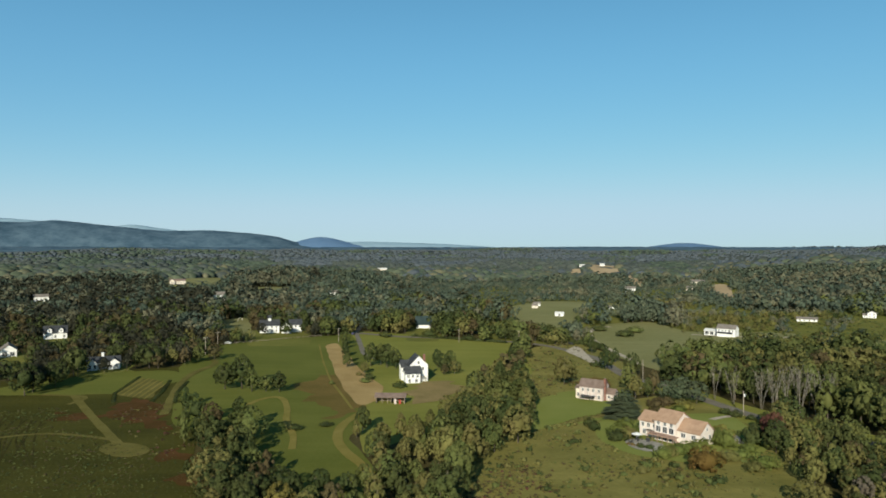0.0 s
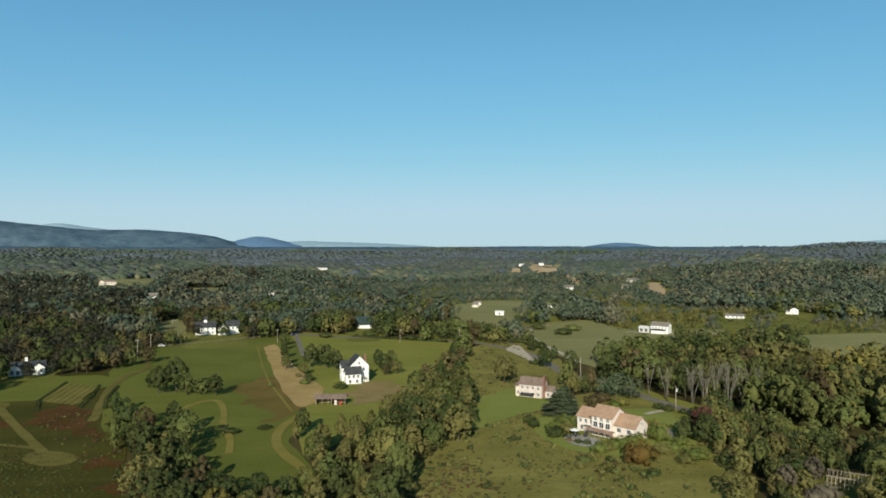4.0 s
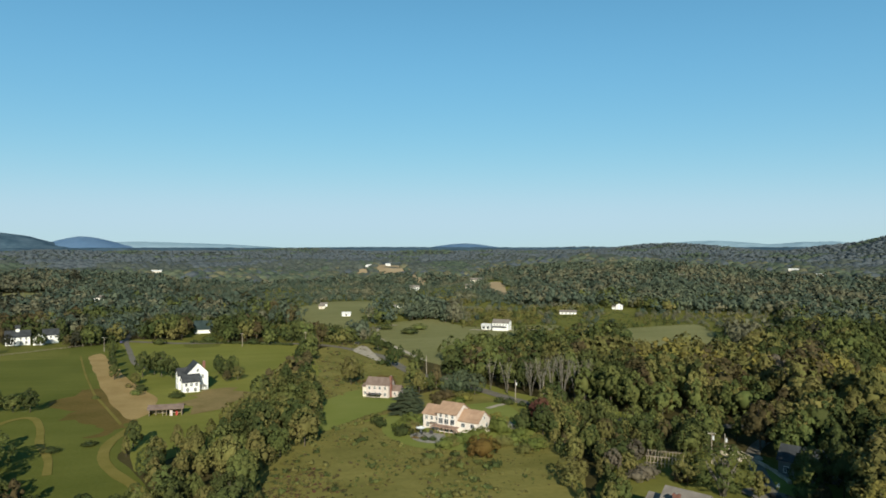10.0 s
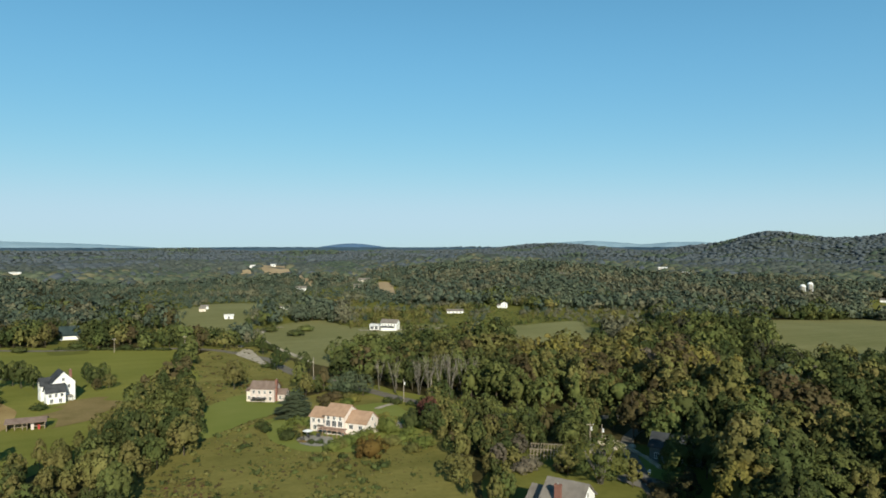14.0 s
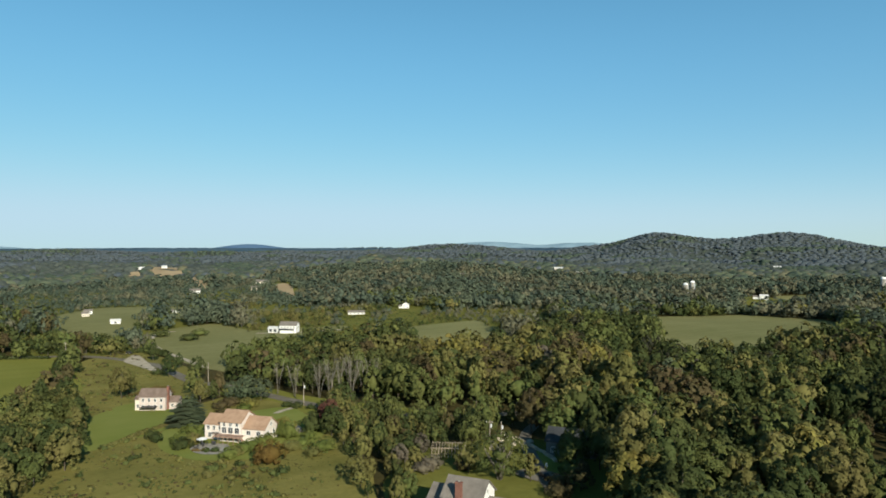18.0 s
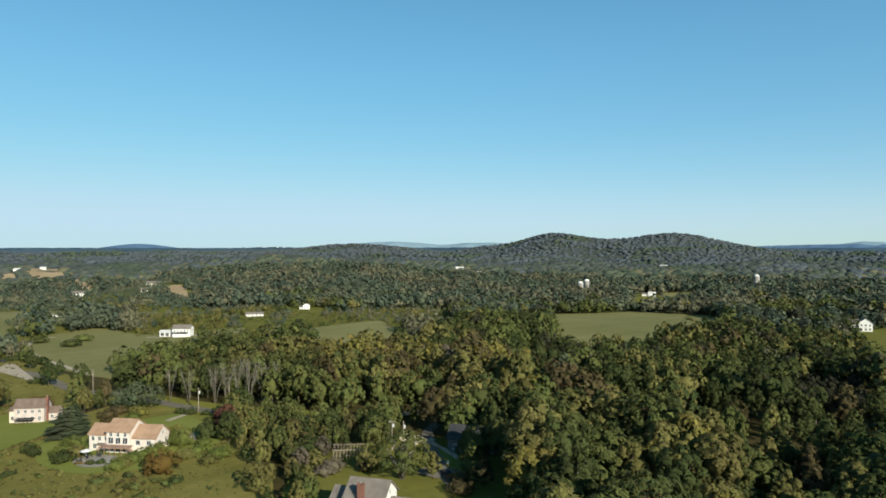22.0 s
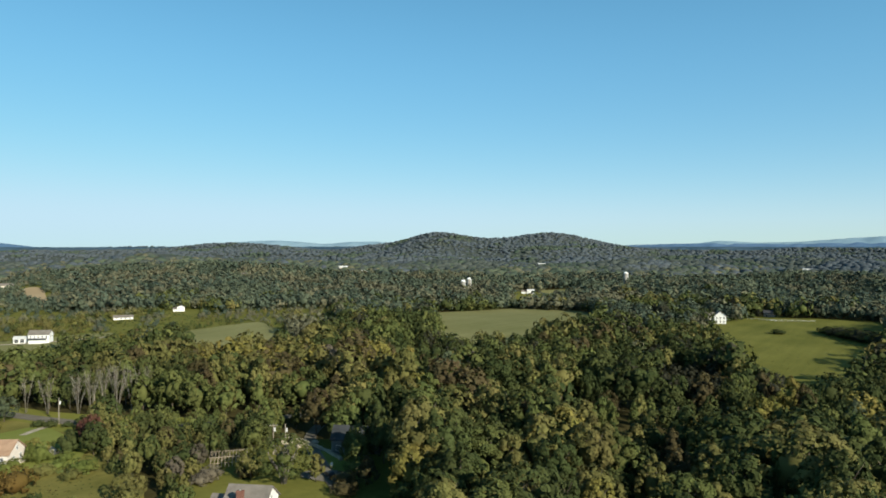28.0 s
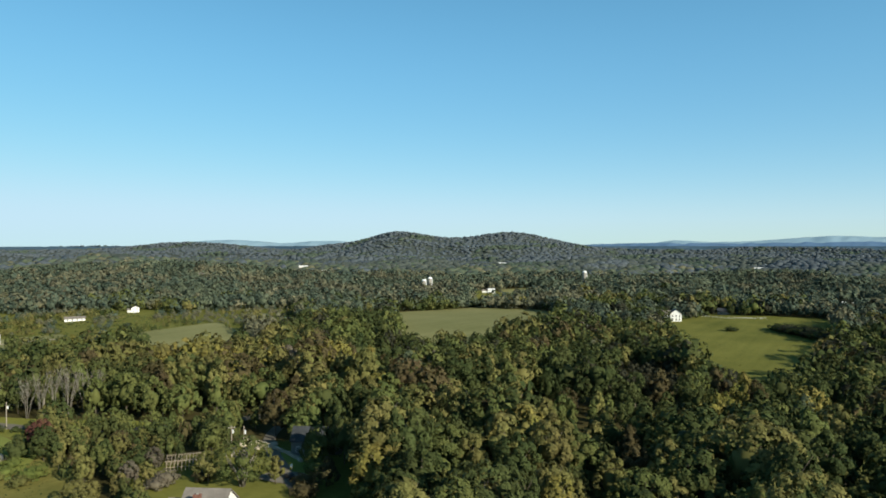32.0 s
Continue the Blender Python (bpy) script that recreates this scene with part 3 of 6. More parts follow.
def tube(points, radii_, sides=6):
    """A tapering round bar along points."""
    bm = bmesh.new()
    rings = []
    for k, (p, r) in enumerate(zip(points, radii_)):
        a = Vector(points[max(0, k - 1)])
        b = Vector(points[min(len(points) - 1, k + 1)])
        q = (b - a).to_track_quat("Z", "Y")
        rings.append([bm.verts.new(Vector(p) + q @ Vector((r * math.cos(2 * math.pi * i / sides), r * math.sin(2 * math.pi * i / sides), 0))) for i in range(sides)])
    for lo, hi in zip(rings, rings[1:]):
        for i in range(sides):
            bm.faces.new((lo[i], lo[(i + 1) % sides], hi[(i + 1) % sides], hi[i]))
    bm.faces.new(rings[-1])
    bm.faces.new(rings[0][::-1])
    return bm


def gable_walls(x, y, w, d, h, rise, axis, z0=-1.0):
    """Walls with gable ends under a ridge along the axis; (x, y) is the middle."""
    bm = bmesh.new()
    a, b = w / 2, d / 2
    lo = [bm.verts.new((x + sx * a, y + sy * b, z0)) for sx, sy in ((-1, -1), (1, -1), (1, 1), (-1, 1))]
    hi = [bm.verts.new((x + sx * a, y + sy * b, h)) for sx, sy in ((-1, -1), (1, -1), (1, 1), (-1, 1))]
    for i in range(4):
        bm.faces.new((lo[i], lo[(i + 1) % 4], hi[(i + 1) % 4], hi[i]))
    ends = ((0, 3), (1, 2)) if axis == "x" else ((0, 1), (3, 2))
    tops = []
    for i, j in ends:
        tops.append(bm.verts.new(((hi[i].co.x + hi[j].co.x) / 2, (hi[i].co.y + hi[j].co.y) / 2, h + rise)))
        bm.faces.new((hi[i], hi[j], tops[-1]))
    (i, j), (k, l) = ends
    bm.faces.new((hi[i], tops[0], tops[1], hi[k]))
    bm.faces.new((hi[j], hi[l], tops[1], tops[0]))
    bmesh.ops.recalc_face_normals(bm, faces=bm.faces)
    return bm


def gable_roof(x, y, w, d, h, rise, axis, over=0.5, thick=0.22):
    """Two sloping slabs that meet at the ridge and hang over the walls."""
    bm = bmesh.new()
    half, length = (d / 2, w / 2 + over) if axis == "x" else (w / 2, d / 2 + over)
    slope = rise / half
    for s in (-1, 1):
        out = half + over
        prof = [(0, h + rise + 0.05), (s * out, h - slope * over + 0.05), (s * out, h - slope * over + 0.05 + thick), (0, h + rise + 0.05 + thick)]
        ring = []
        for e in (-length, length):
            ring.append([bm.verts.new((x + e, y + p, z) if axis == "x" else (x + p, y + e, z)) for p, z in prof])
        for i in range(4):
            bm.faces.new((ring[0][i], ring[0][(i + 1) % 4], ring[1][(i + 1) % 4], ring[1][i]))
        bm.faces.new(ring[0][::-1])
        bm.faces.new(ring[1])
    bmesh.ops.recalc_face_normals(bm, faces=bm.faces)
    return bm


def window(parent, x, y, z, w, h, face, door=False, wall=0.0):
    """A window on a wall that faces -y (front), +x (right) or -x (left); x, y, z: the middle of its foot."""
    def turned(x0, x1, y0, y1, z0, z1):
        if face == "front":
            return (x + x0, x + x1, y + y0, y + y1, z + z0, z + z1)
        if face == "right":
            return (x - y1, x - y0, y + x0, y + x1, z + z0, z + z1)
        return (x + y0, x + y1, y + x0, y + x1, z + z0, z + z1)
    a, t = w / 2, 0.12
    frame_bm = boxes(turned(-a - t, a + t, -0.10, 0.02, -t, 0), turned(-a - t, a + t, -0.10, 0.02, h, h + t),
                     turned(-a - t, -a, -0.10, 0.02, 0, h), turned(a, a + t, -0.10, 0.02, 0, h), turned(-0.04, 0.04, -0.08, 0.02, 0, h))
    ob = part("door" if door else "window", frame_bm, WHITE, parent)
    part("pane", boxes(turned(-a, a, -0.05, 0.02, 0, h)), GLASS, ob, "dark reflecting glass")
    return ob


def house(name, x, y, turn, label, blocks, clear, sink=0.0, category="house", size=1.0):
    """Blocks: x, y, w, d, wall height, ridge rise, ridge axis, wall, roof, and rows of windows (face, heights, number)."""
    ob = thing(name, x, y, turn, label, category, clear, sink=sink)
    ob.scale = (size, size, size)
    for bx, by, w, d, h, rise, axis, wall, roof, rows in blocks:
        part("wall", gable_walls(bx, by, w, d, h, rise, axis), wall, ob)
        part("roof", gable_roof(bx, by, w, d, h, rise, axis), roof, ob)
        for face, z, count, ww, wh in rows:
            for k in range(count):
                f = (k + 0.5) / count - 0.5
                if face == "front":
                    window(ob, bx + f * w * 0.92, by - d / 2, z, ww, wh, face)
                elif face == "right":
                    window(ob, bx + w / 2, by + f * d * 0.85, z, ww, wh, face)
                else:
                    window(ob, bx - w / 2, by + f * d * 0.85, z, ww, wh, face)
    return ob


def chimney(parent, x, y, z0, z1, w=0.9, d=0.9, mat=None):
    stack = part("chimney", boxes((x - w / 2, x + w / 2, y - d / 2, y + d / 2, z0, z1), (x - w / 2 - 0.08, x + w / 2 + 0.08, y - d / 2 - 0.08, y + d / 2 + 0.08, z1 - 0.35, z1 - 0.12)), mat or BRICK, parent, "brick chimney")
    part("flue", boxes((x - 0.2, x + 0.2, y - 0.2, y + 0.2, z1, z1 + 0.3)), STONE, stack)


# The tall white house on the hill.
wh = house("white_house", -13.5, 338, 14, "tall white house with gables and dark roofs", [
    (0.8, 0, 10.2, 9.5, 8.6, 5.0, "y", WHITE, DARK_ROOF, [("front", 5.9, 2, 1.0, 1.6), ("front", 9.2, 1, 1.0, 1.4), ("right", 3.2, 3, 1.0, 1.5), ("right", 6.0, 3, 1.0, 1.5)]),
    (-4.8, 2.5, 6.0, 6.5, 7.4, 3.0, "x", WHITE, DARK_ROOF, [("left", 6.0, 2, 1.0, 1.5), ("left", 2.6, 2, 1.0, 1.5)]),
    (-3.2, -6.6, 8.0, 5.4, 5.4, 3.0, "x", WHITE, DARK_ROOF, [("front", 3.0, 3, 1.1, 1.5), ("front", 0.3, 2, 1.2, 1.8), ("left", 3.0, 2, 1.0, 1.4)])], 13, size=0.9)
chimney(wh, 5.4, 2.5, 4, 13.2, 1.2, 1.2)
part("porch", boxes((2.0, 4.2, -7.5, -4.8, 2.4, 2.6), (4.0, 4.2, -7.5, -7.3, -0.5, 2.4), (2.2, 2.4, -7.5, -7.3, -0.5, 2.4)), STONE, wh)
part("dormer", gable_walls(2.6, 3.4, 2.0, 2.2, 11.6, 1.0, "y", 9.0), GREYWALL, wh)

# The open shed below it.
sh = thing("shed", -21.6, 287, -4, "low open shed with a rusty roof and red door", "shed", 7)
part("wall", boxes((-6, -5.8, -2.5, 2.5, -0.6, 2.6), (5.8, 6, -2.5, 2.5, -0.6, 2.6), (-6, 6, 2.3, 2.5, -0.6, 2.6), (0.3, 0.5, -2.5, 2.5, -0.6, 2.6)), WOOD, sh)
part("roof", gable_roof(0, 0, 12, 5, 2.6, 1.0, "x", 0.6), BROWN_ROOF, sh, "low brown roof")
part("door", boxes((3.7, 4.5, -2.62, -2.5, -0.3, 1.6)), RED_PAINT, sh, "red plank door")
part("door", boxes((1.6, 2.6, -2.62, -2.5, -0.3, 1.9)), PINK, sh, "faded pale door")
for k in range(3):
    part("post", boxes((-5.9 + 2.4 * k, -5.7 + 2.4 * k, -2.5, -2.3, -0.6, 2.6)), WOOD, sh)

# The long cream house with tan roofs.
pk = house("cream_house", 77.5, 231, -50, "large cream house with three tan shingle roofs", [
    (-8.2, 0.8, 7.6, 8.0, 5.3, 2.6, "x", ROSE, TAN_ROOF, [("front", 0.6, 2, 1.2, 1.6), ("front", 3.2, 3, 1.0, 1.4)]),
    (-0.4, -0.4, 8.2, 9.6, 7.0, 3.0, "x", ROSE, TAN_ROOF, [("front", 0.3, 3, 1.6, 1.9), ("front", 3.0, 3, 1.7, 2.0), ("front", 5.4, 3, 1.0, 1.2), ("right", 5.6, 1, 1.0, 1.2)]),
    (7.8, 0.6, 8.4, 9.0, 4.8, 3.2, "x", ROSE, TAN_ROOF, [("front", 2.5, 2, 1.5, 1.4), ("right", 2.0, 2, 1.2, 1.6), ("right", 5.2, 1, 0.9, 1.1)])], 15, size=0.95)
dk = part("deck", boxes((-5.0, 5.0, -9.0, -5.2, 2.45, 2.65), (-5.0, 5.0, -9.0, -8.9, 3.5, 3.62)), DECK, pk, "red-brown timber deck on posts")
for k in range(6):
    part("post", boxes((-5.0 + 1.97 * k, -4.84 + 1.97 * k, -9.0, -8.84, -1, 3.5)), DECK, dk)
for k in range(24):
    part("baluster", boxes((-4.9 + 0.42 * k, -4.84 + 0.42 * k, -8.97, -8.92, 2.65, 3.5)), DECK, dk)
part("stairs", boxes(*[(5.0 + 0.3 * k, 5.3 + 0.3 * k, -8.6, -7.4, 2.2 - 0.22 * k, 2.42 - 0.22 * k) for k in range(10)]), DECK, dk)
part("awning", boxes((-8.5, -6.0, -4.9, -3.3, 2.4, 2.5)), GREY_ROOF, pk, "small grey porch roof")

# The pale brick house.
br = house("brick_house", 65.5, 299, -33, "pale pink brick house with a brown roof", [
    (0, 0, 12.5, 8.8, 6.6, 3.0, "x", PINK, BROWN_ROOF, [("front", 0.8, 4, 1.2, 1.8), ("front", 4.2, 4, 1.1, 1.5), ("right", 4.2, 1, 1.0, 1.4)]),
    (8.6, 1.4, 5.2, 6.0, 3.6, 2.0, "x", PINK, BROWN_ROOF, [("front", 1.2, 1, 1.2, 1.3)]),
    (-7.2, -0.6, 2.6, 5.6, 5.2, 1.0, "x", CREAM, BROWN_ROOF, [("front", 1.0, 1, 1.0, 1.8)])], 11, size=0.84)
chimney(br, 6.6, -1.5, 0, 11.0, 1.0, 1.6)
bdk = part("deck", boxes((-4.6, 2.6, -8.0, -4.4, 1.9, 2.1), (-4.6, 2.6, -8.0, -7.9, 2.9, 3.0)), DARK, br, "dark timber deck")
for k in range(5):
    part("post", boxes((-4.6 + 1.76 * k, -4.44 + 1.76 * k, -8.0, -7.84, -1, 3.0)), DARK, bdk)

# The grey-roofed house with the brick chimney.
gr = house("grey_roof_house", 98, 129.5, -60, "white house with grey shingle roofs and brick chimney", [
    (-6.6, 1.2, 5.4, 7.0, 4.6, 2.4, "x", WHITE, GREY_ROOF, [("front", 2.0, 2, 1.1, 1.5)]),
    (0, 0, 9.5, 9.0, 6.4, 3.4, "x", WHITE, GREY_ROOF, [("front", 1.0, 3, 1.1, 1.6), ("front", 3.9, 3, 1.0, 1.5), ("right", 4.2, 2, 1.0, 1.4), ("right", 6.9, 1, 0.8, 1.0)]),
    (8.6, 1.0, 8.0, 7.2, 3.6, 2.2, "x", WHITE, GREY_ROOF, [("front", 1.0, 2, 1.3, 1.4), ("right", 1.2, 1, 1.0, 1.3)])], 13)
chimney(gr, -0.4, -4.9, 0, 10.4, 1.5, 0.9)

# The shaded grey house behind it.
house("grey_house", 154, 153, -60, "shaded grey house with a dark roof under trees", [
    (0, 0, 11.0, 8.0, 4.6, 3.2, "x", GREYWALL, DARK_ROOF, [("front", 1.2, 3, 1.1, 1.5), ("right", 1.2, 1, 1.0, 1.4)]),
    (7.0, 0.8, 4.0, 5.4, 3.4, 2.0, "x", GREYWALL, DARK_ROOF, [("right", 1.0, 1, 1.0, 1.2)])], 8)

# Farther houses.
rh = house("ranch_house", -173, 352, 26, "low white ranch house with a porch", [
    (0, 0, 15, 8, 3.2, 2.4, "x", WHITE, DARK_ROOF, [("front", 0.8, 4, 1.2, 1.5)]),
    (-5.2, -4.2, 5.0, 4.0, 3.0, 2.2, "y", WHITE, DARK_ROOF, [("front", 0.5, 2, 1.2, 1.9)]),
    (4.5, -4.4, 5.4, 4.5, 3.2, 2.2, "y", WHITE, DARK_ROOF, [("front", 0.9, 2, 1.0, 1.4)])], 12)
chimney(rh, -0.5, 0.5, 4, 7.6, 1.2, 1.2, WHITE)
house("dormer_house", -264, 470, 29, "white house with two dormers and a dark roof", [
    (0, 0, 14, 8, 4.2, 4.2, "x", WHITE, DARK_ROOF, [("front", 0.8, 5, 1.1, 1.6)]),
    (-3.4, -2.4, 2.8, 4.0, 6.2, 1.6, "y", WHITE, DARK_ROOF, [("front", 5.0, 1, 1.0, 1.1)]),
    (3.4, -2.4, 2.8, 4.0, 6.2, 1.6, "y", WHITE, DARK_ROOF, [("front", 5.0, 1, 1.0, 1.1)])], 12)
house("garage", -247, 392, 33, "white gabled garage with a grey roof", [
    (0, 0, 8, 12, 3.6, 3.0, "y", WHITE, GREY_ROOF, [("front", 0.3, 2, 2.2, 2.2)])], 10, category="garage")
house("villa", -121, 506, 14, "large white villa with dark grey roofs and cupola", [
    (-6, 2, 14, 9, 5.6, 3.6, "x", WHITE, DARK_ROOF, [("front", 0.8, 4, 1.2, 1.6), ("front", 3.6, 4, 1.0, 1.4)]),
    (6, -3, 7, 8, 4.4, 3.2, "y", WHITE, DARK_ROOF, [("front", 0.8, 2, 1.2, 1.6)]),
    (13, 5, 9, 8, 5.4, 3.4, "x", WHITE, DARK_ROOF, [("front", 3.2, 3, 1.0, 1.4)]),
    (-6, 2, 2.2, 2.2, 11.2, 1.4, "x", WHITE, DARK_ROOF, [])], 20, size=0.98)
house("green_roof_house", -15, 548, 2, "white house with a dark blue-green metal roof", [
    (0, 0, 13, 8, 4.2, 4.4, "x", WHITE, GREEN_ROOF, [("front", 0.6, 4, 1.2, 1.7)]),
    (0, -5.0, 12.4, 2.4, 2.8, 0.8, "x", WHITE, GREEN_ROOF, [])], 12)
house("mansion", -463, 1205, 21, "large tan brick mansion on a rise", [
    (0, 0, 26, 12, 4.6, 3.0, "x", CREAM, BROWN_ROOF, [("front", 1, 6, 1.4, 2)]),
    (-9, -6, 8, 8, 4.6, 3, "y", CREAM, BROWN_ROOF, [("front", 1, 2, 1.4, 2)])], 30)
house("white_house", -275, 848, 18, "white two-storey house among far trees", [
    (0, 0, 13, 9, 6.2, 3.2, "x", WHITE, GREY_ROOF, [("front", 0.8, 4, 1.1, 1.6), ("front", 3.6, 4, 1.0, 1.4)])], 18)
house("farmhouse", 204, 494, -42, "white farmhouse with a porch and grey roof", [
    (0, 0, 15, 9, 6.4, 2.8, "x", WHITE, GREY_ROOF, [("front", 3.8, 5, 1.0, 1.5), ("front", 0.6, 4, 1.1, 1.8), ("right", 3.6, 2, 1.0, 1.4)]),
    (-0.5, -5.6, 12, 2.2, 2.7, 0.7, "x", WHITE, DARK_ROOF, [])], 14, size=0.86)
house("garage", 195.5, 503, -42, "low white garage beside a farmhouse", [
    (0, 0, 7.5, 6, 2.8, 1.3, "x", WHITE, WHITE_ROOF, [("front", 0.3, 2, 2.4, 2.2)])], 8, category="garage")
house("barn", 105, 622, -10, "small white barn with a pale roof", [
    (0, 0, 9, 6, 2.4, 1.8, "x", WHITE, WHITE_ROOF, [("front", 0.3, 1, 2.0, 1.8)])], 9, size=0.85, category="barn")
for bx, by, w, tint in ((92, 690, 10, CREAM), (97, 712, 12, WHITE)):
    house("house", bx, by, -8, "small pale house among trees beyond a field", [
        (0, 0, w, 7, 4.2, 2.4, "x", tint, GREY_ROOF, [("front", 0.8, 3, 1.1, 1.5)])], 7, size=0.6)
house("house", 170, 690, -14, "low white house beyond a green field", [
    (0, 0, 18, 7, 3.2, 1.8, "x", WHITE, GREY_ROOF, [("front", 0.8, 4, 1.1, 1.4)])], 8, size=0.55)
house("barn", 303, 574, -28, "long low white barn with a pale roof", [
    (0, 0, 17, 7, 2.2, 1.6, "x", WHITE, GREY_ROOF, [("front", 0.5, 4, 1.2, 1.2)])], 13, size=0.9, category="barn")
house("white_house", 372, 598, -32, "small white house at the edge of woods", [
    (0, 0, 9, 7, 5.4, 2.4, "y", WHITE, GREY_ROOF, [("front", 0.8, 2, 1.0, 1.5), ("front", 3.4, 2, 1.0, 1.4)]),
    (-6, 1, 6, 5, 3, 1.6, "x", WHITE, GREY_ROOF, [("front", 0.8, 2, 1.0, 1.4)])], 16, size=0.75)
house("white_house", 589, 163, -66, "white gabled farmhouse at the edge of pasture", [
    (0, 0, 9, 9, 6.4, 3.4, "y", WHITE, GREY_ROOF, [("front", 0.8, 3, 1.0, 1.6), ("front", 3.8, 3, 1.0, 1.5)]),
    (-7, 1, 6, 8, 5.8, 2.6, "x", WHITE, GREY_ROOF, [("front", 0.8, 2, 1.0, 1.5), ("front", 3.4, 2, 1.0, 1.4)])], 15)
house("barn", 660, 140, -78, "blue-grey barn half hidden by trees", [
    (0, 0, 13, 9, 4.4, 3.0, "x", GREYWALL, DARK_ROOF, [("front", 0.5, 2, 2.0, 2.2)])], 11, size=0.75, category="barn")
house("farm_building", 798, 462, -60, "white farm building with a pale roof", [
    (0, 0, 13, 9, 6.0, 2.4, "x", WHITE, WHITE_ROOF, [("front", 0.8, 3, 1.4, 1.6)]),
    (-12, 2, 10, 8, 4.2, 2.2, "x", WHITE, GREY_ROOF, [])], 24, size=0.72, category="farm building")
for bx, by, w in ((885, 60, 16), (900, 40, 12)):
    house("farm_building", bx, by, -86, "long white farm building beyond woods", [
        (0, 0, w, 8, 3.8, 2.0, "x", WHITE, WHITE_ROOF, [("front", 0.6, 3, 1.6, 1.6)])], 18, category="farm building")
for bearing, dist, w, h in ((73.0, 1330, 22, 5), (19.3, 1480, 20, 4), (20.3, 1220, 17, 4), (19.8, 1060, 12, 3), (11.4, 2150, 14, 3), (13.0, 2250, 12, 3),
                            (28.2, 1850, 24, 2.6), (29.4, 1900, 16, 3), (44.5, 1800, 18, 7), (46.2, 1560, 16, 5), (36.8, 1420, 14, 5), (-5.0, 1700, 20, 6),
                            (80.5, 1780, 16, 8), (82.0, 1500, 18, 6), (60.8, 2150, 20, 6), (4.5, 1250, 16, 5), (-31.0, 1150, 18, 5), (-30.2, 930, 15, 5),
                            (15.2, 1010, 14, 4), (-9.1, 905, 15, 4), (66.0, 1300, 24, 4)):
    bx, by = sighted(bearing, dist)
    house("house", bx, by, -bearing, "small pale building far off among woods", [
        (0, 0, w, 9, h, 2.4, "x", WHITE if int(dist) % 20 else CREAM, GREY_ROOF if dist < 1500 else WHITE_ROOF, [("front", 1.0, 3, 1.4, 1.8)])], w * 0.9 if dist < 1000 else 5.9)


for cx, cy, r in list(KEEP_CLEAR):
    far = math.hypot(cx, cy)
    if r >= 10 and far > 330 and not any(bool(inside(f, cx, cy)) for f in OPEN):
        ux, uy = cx / far, cy / far
        across = 1.1 * r
        plot = [(cx * k - side * across * uy * k, cy * k + side * across * ux * k) for k, side in ((0.86, 1), (0.93, 1.05), (1 + 0.8 * r / far, 1), (1 + 1.1 * r / far, 0), (1 + 0.8 * r / far, -1), (0.93, -1.05), (0.86, -1))]
        patch("grass_plot", plot, PASTURE, 0.16, "mown grass round a house", "grass", 4.0, 3.0, 14.0)


def silo(x, y, h, r, label):
    ob = thing("silo", x, y, 0, label, "silo", 5)
    bm = bmesh.new()
    bmesh.ops.create_cone(bm, cap_ends=True, segments=20, radius1=r, radius2=r, depth=h, matrix=Matrix.Translation((0, 0, h / 2)))
    for k in range(1, int(h / 1.5)):
        bmesh.ops.create_cone(bm, cap_ends=True, segments=20, radius1=r + 0.05, radius2=r + 0.05, depth=0.12, matrix=Matrix.Translation((0, 0, 1.5 * k)))
    part("body", bm, STONE, ob)
    bm = bmesh.new()
    bmesh.ops.create_uvsphere(bm, u_segments=20, v_segments=10, radius=r, matrix=Matrix.Translation((0, 0, h)) @ Matrix.Diagonal((1, 1, 0.8, 1)))
    part("dome", bm, WHITE, ob, "pale rounded dome")
    part("chute", boxes((-0.4, 0.4, -r - 0.6, -r, 0, h)), PALE_METAL, ob)


silo(707, 507, 19, 3.0, "pale concrete silo with a white dome")
silo(727, 512, 20, 3.0, "pale concrete silo with a white dome")
silo(928, 384, 21, 3.2, "tall pale silo rising from woods")


# Poles along the road, with cross-arms and wires.
def utility_pole(x, y, h, arm=True, lamp_head=False):
    ob = thing("utility_pole", x, y, -math.degrees(math.atan2(x, y)), "weathered wooden utility pole beside a road", "utility pole", 2.0, "poles along the road")
    part("shaft", tube([(0, 0, -0.6), (0, 0, h * 0.5), (0, 0, h)], [0.19, 0.16, 0.12], 8), POLE, ob)
    if arm:
        a = part("crossarm", boxes((-1.1, 1.1, -0.08, 0.08, h - 0.8, h - 0.64)), POLE, ob)
        for k in (-1.0, -0.5, 0.5, 1.0):
            part("insulator", tube([(k, 0, h - 0.64), (k, 0, h - 0.4)], [0.06, 0.05], 6), PALE_METAL, a)
    if lamp_head:
        part("transformer", tube([(0.38, 0, h - 2.4), (0.38, 0, h - 1.3)], [0.30, 0.30], 10), PALE_METAL, ob, "grey transformer can")
    return Vector((x, y, float(terr(x, y)) + 0.25 + h - 0.5))


line_a = [utility_pole(*p) for p in ((-70, 463, 9), (11, 471, 9), (51, 462, 10), (101, 348, 9.5, False), (116, 266, 9.5, False, True), (137, 170, 9.5, True, True))]
line_b = [utility_pole(*p) for p in ((128, 264, 9, False), (140, 168, 9, False, True), (-137, 398, 10), (-141, 432, 9))]
for a, b in list(zip(line_a, line_a[1:])) + [(line_a[4], line_b[0]), (line_a[5], line_b[1])]:
    pts = [a.lerp(b, k / 14) - Vector((0, 0, 1.2 * 4 * (k / 14) * (1 - k / 14))) for k in range(15)]
    wire = part("power_line", tube(pts, [0.018] * 15, 4), DARK, None)
    tagged(wire, "thin dark overhead power line between poles", "power line", "wires between poles")
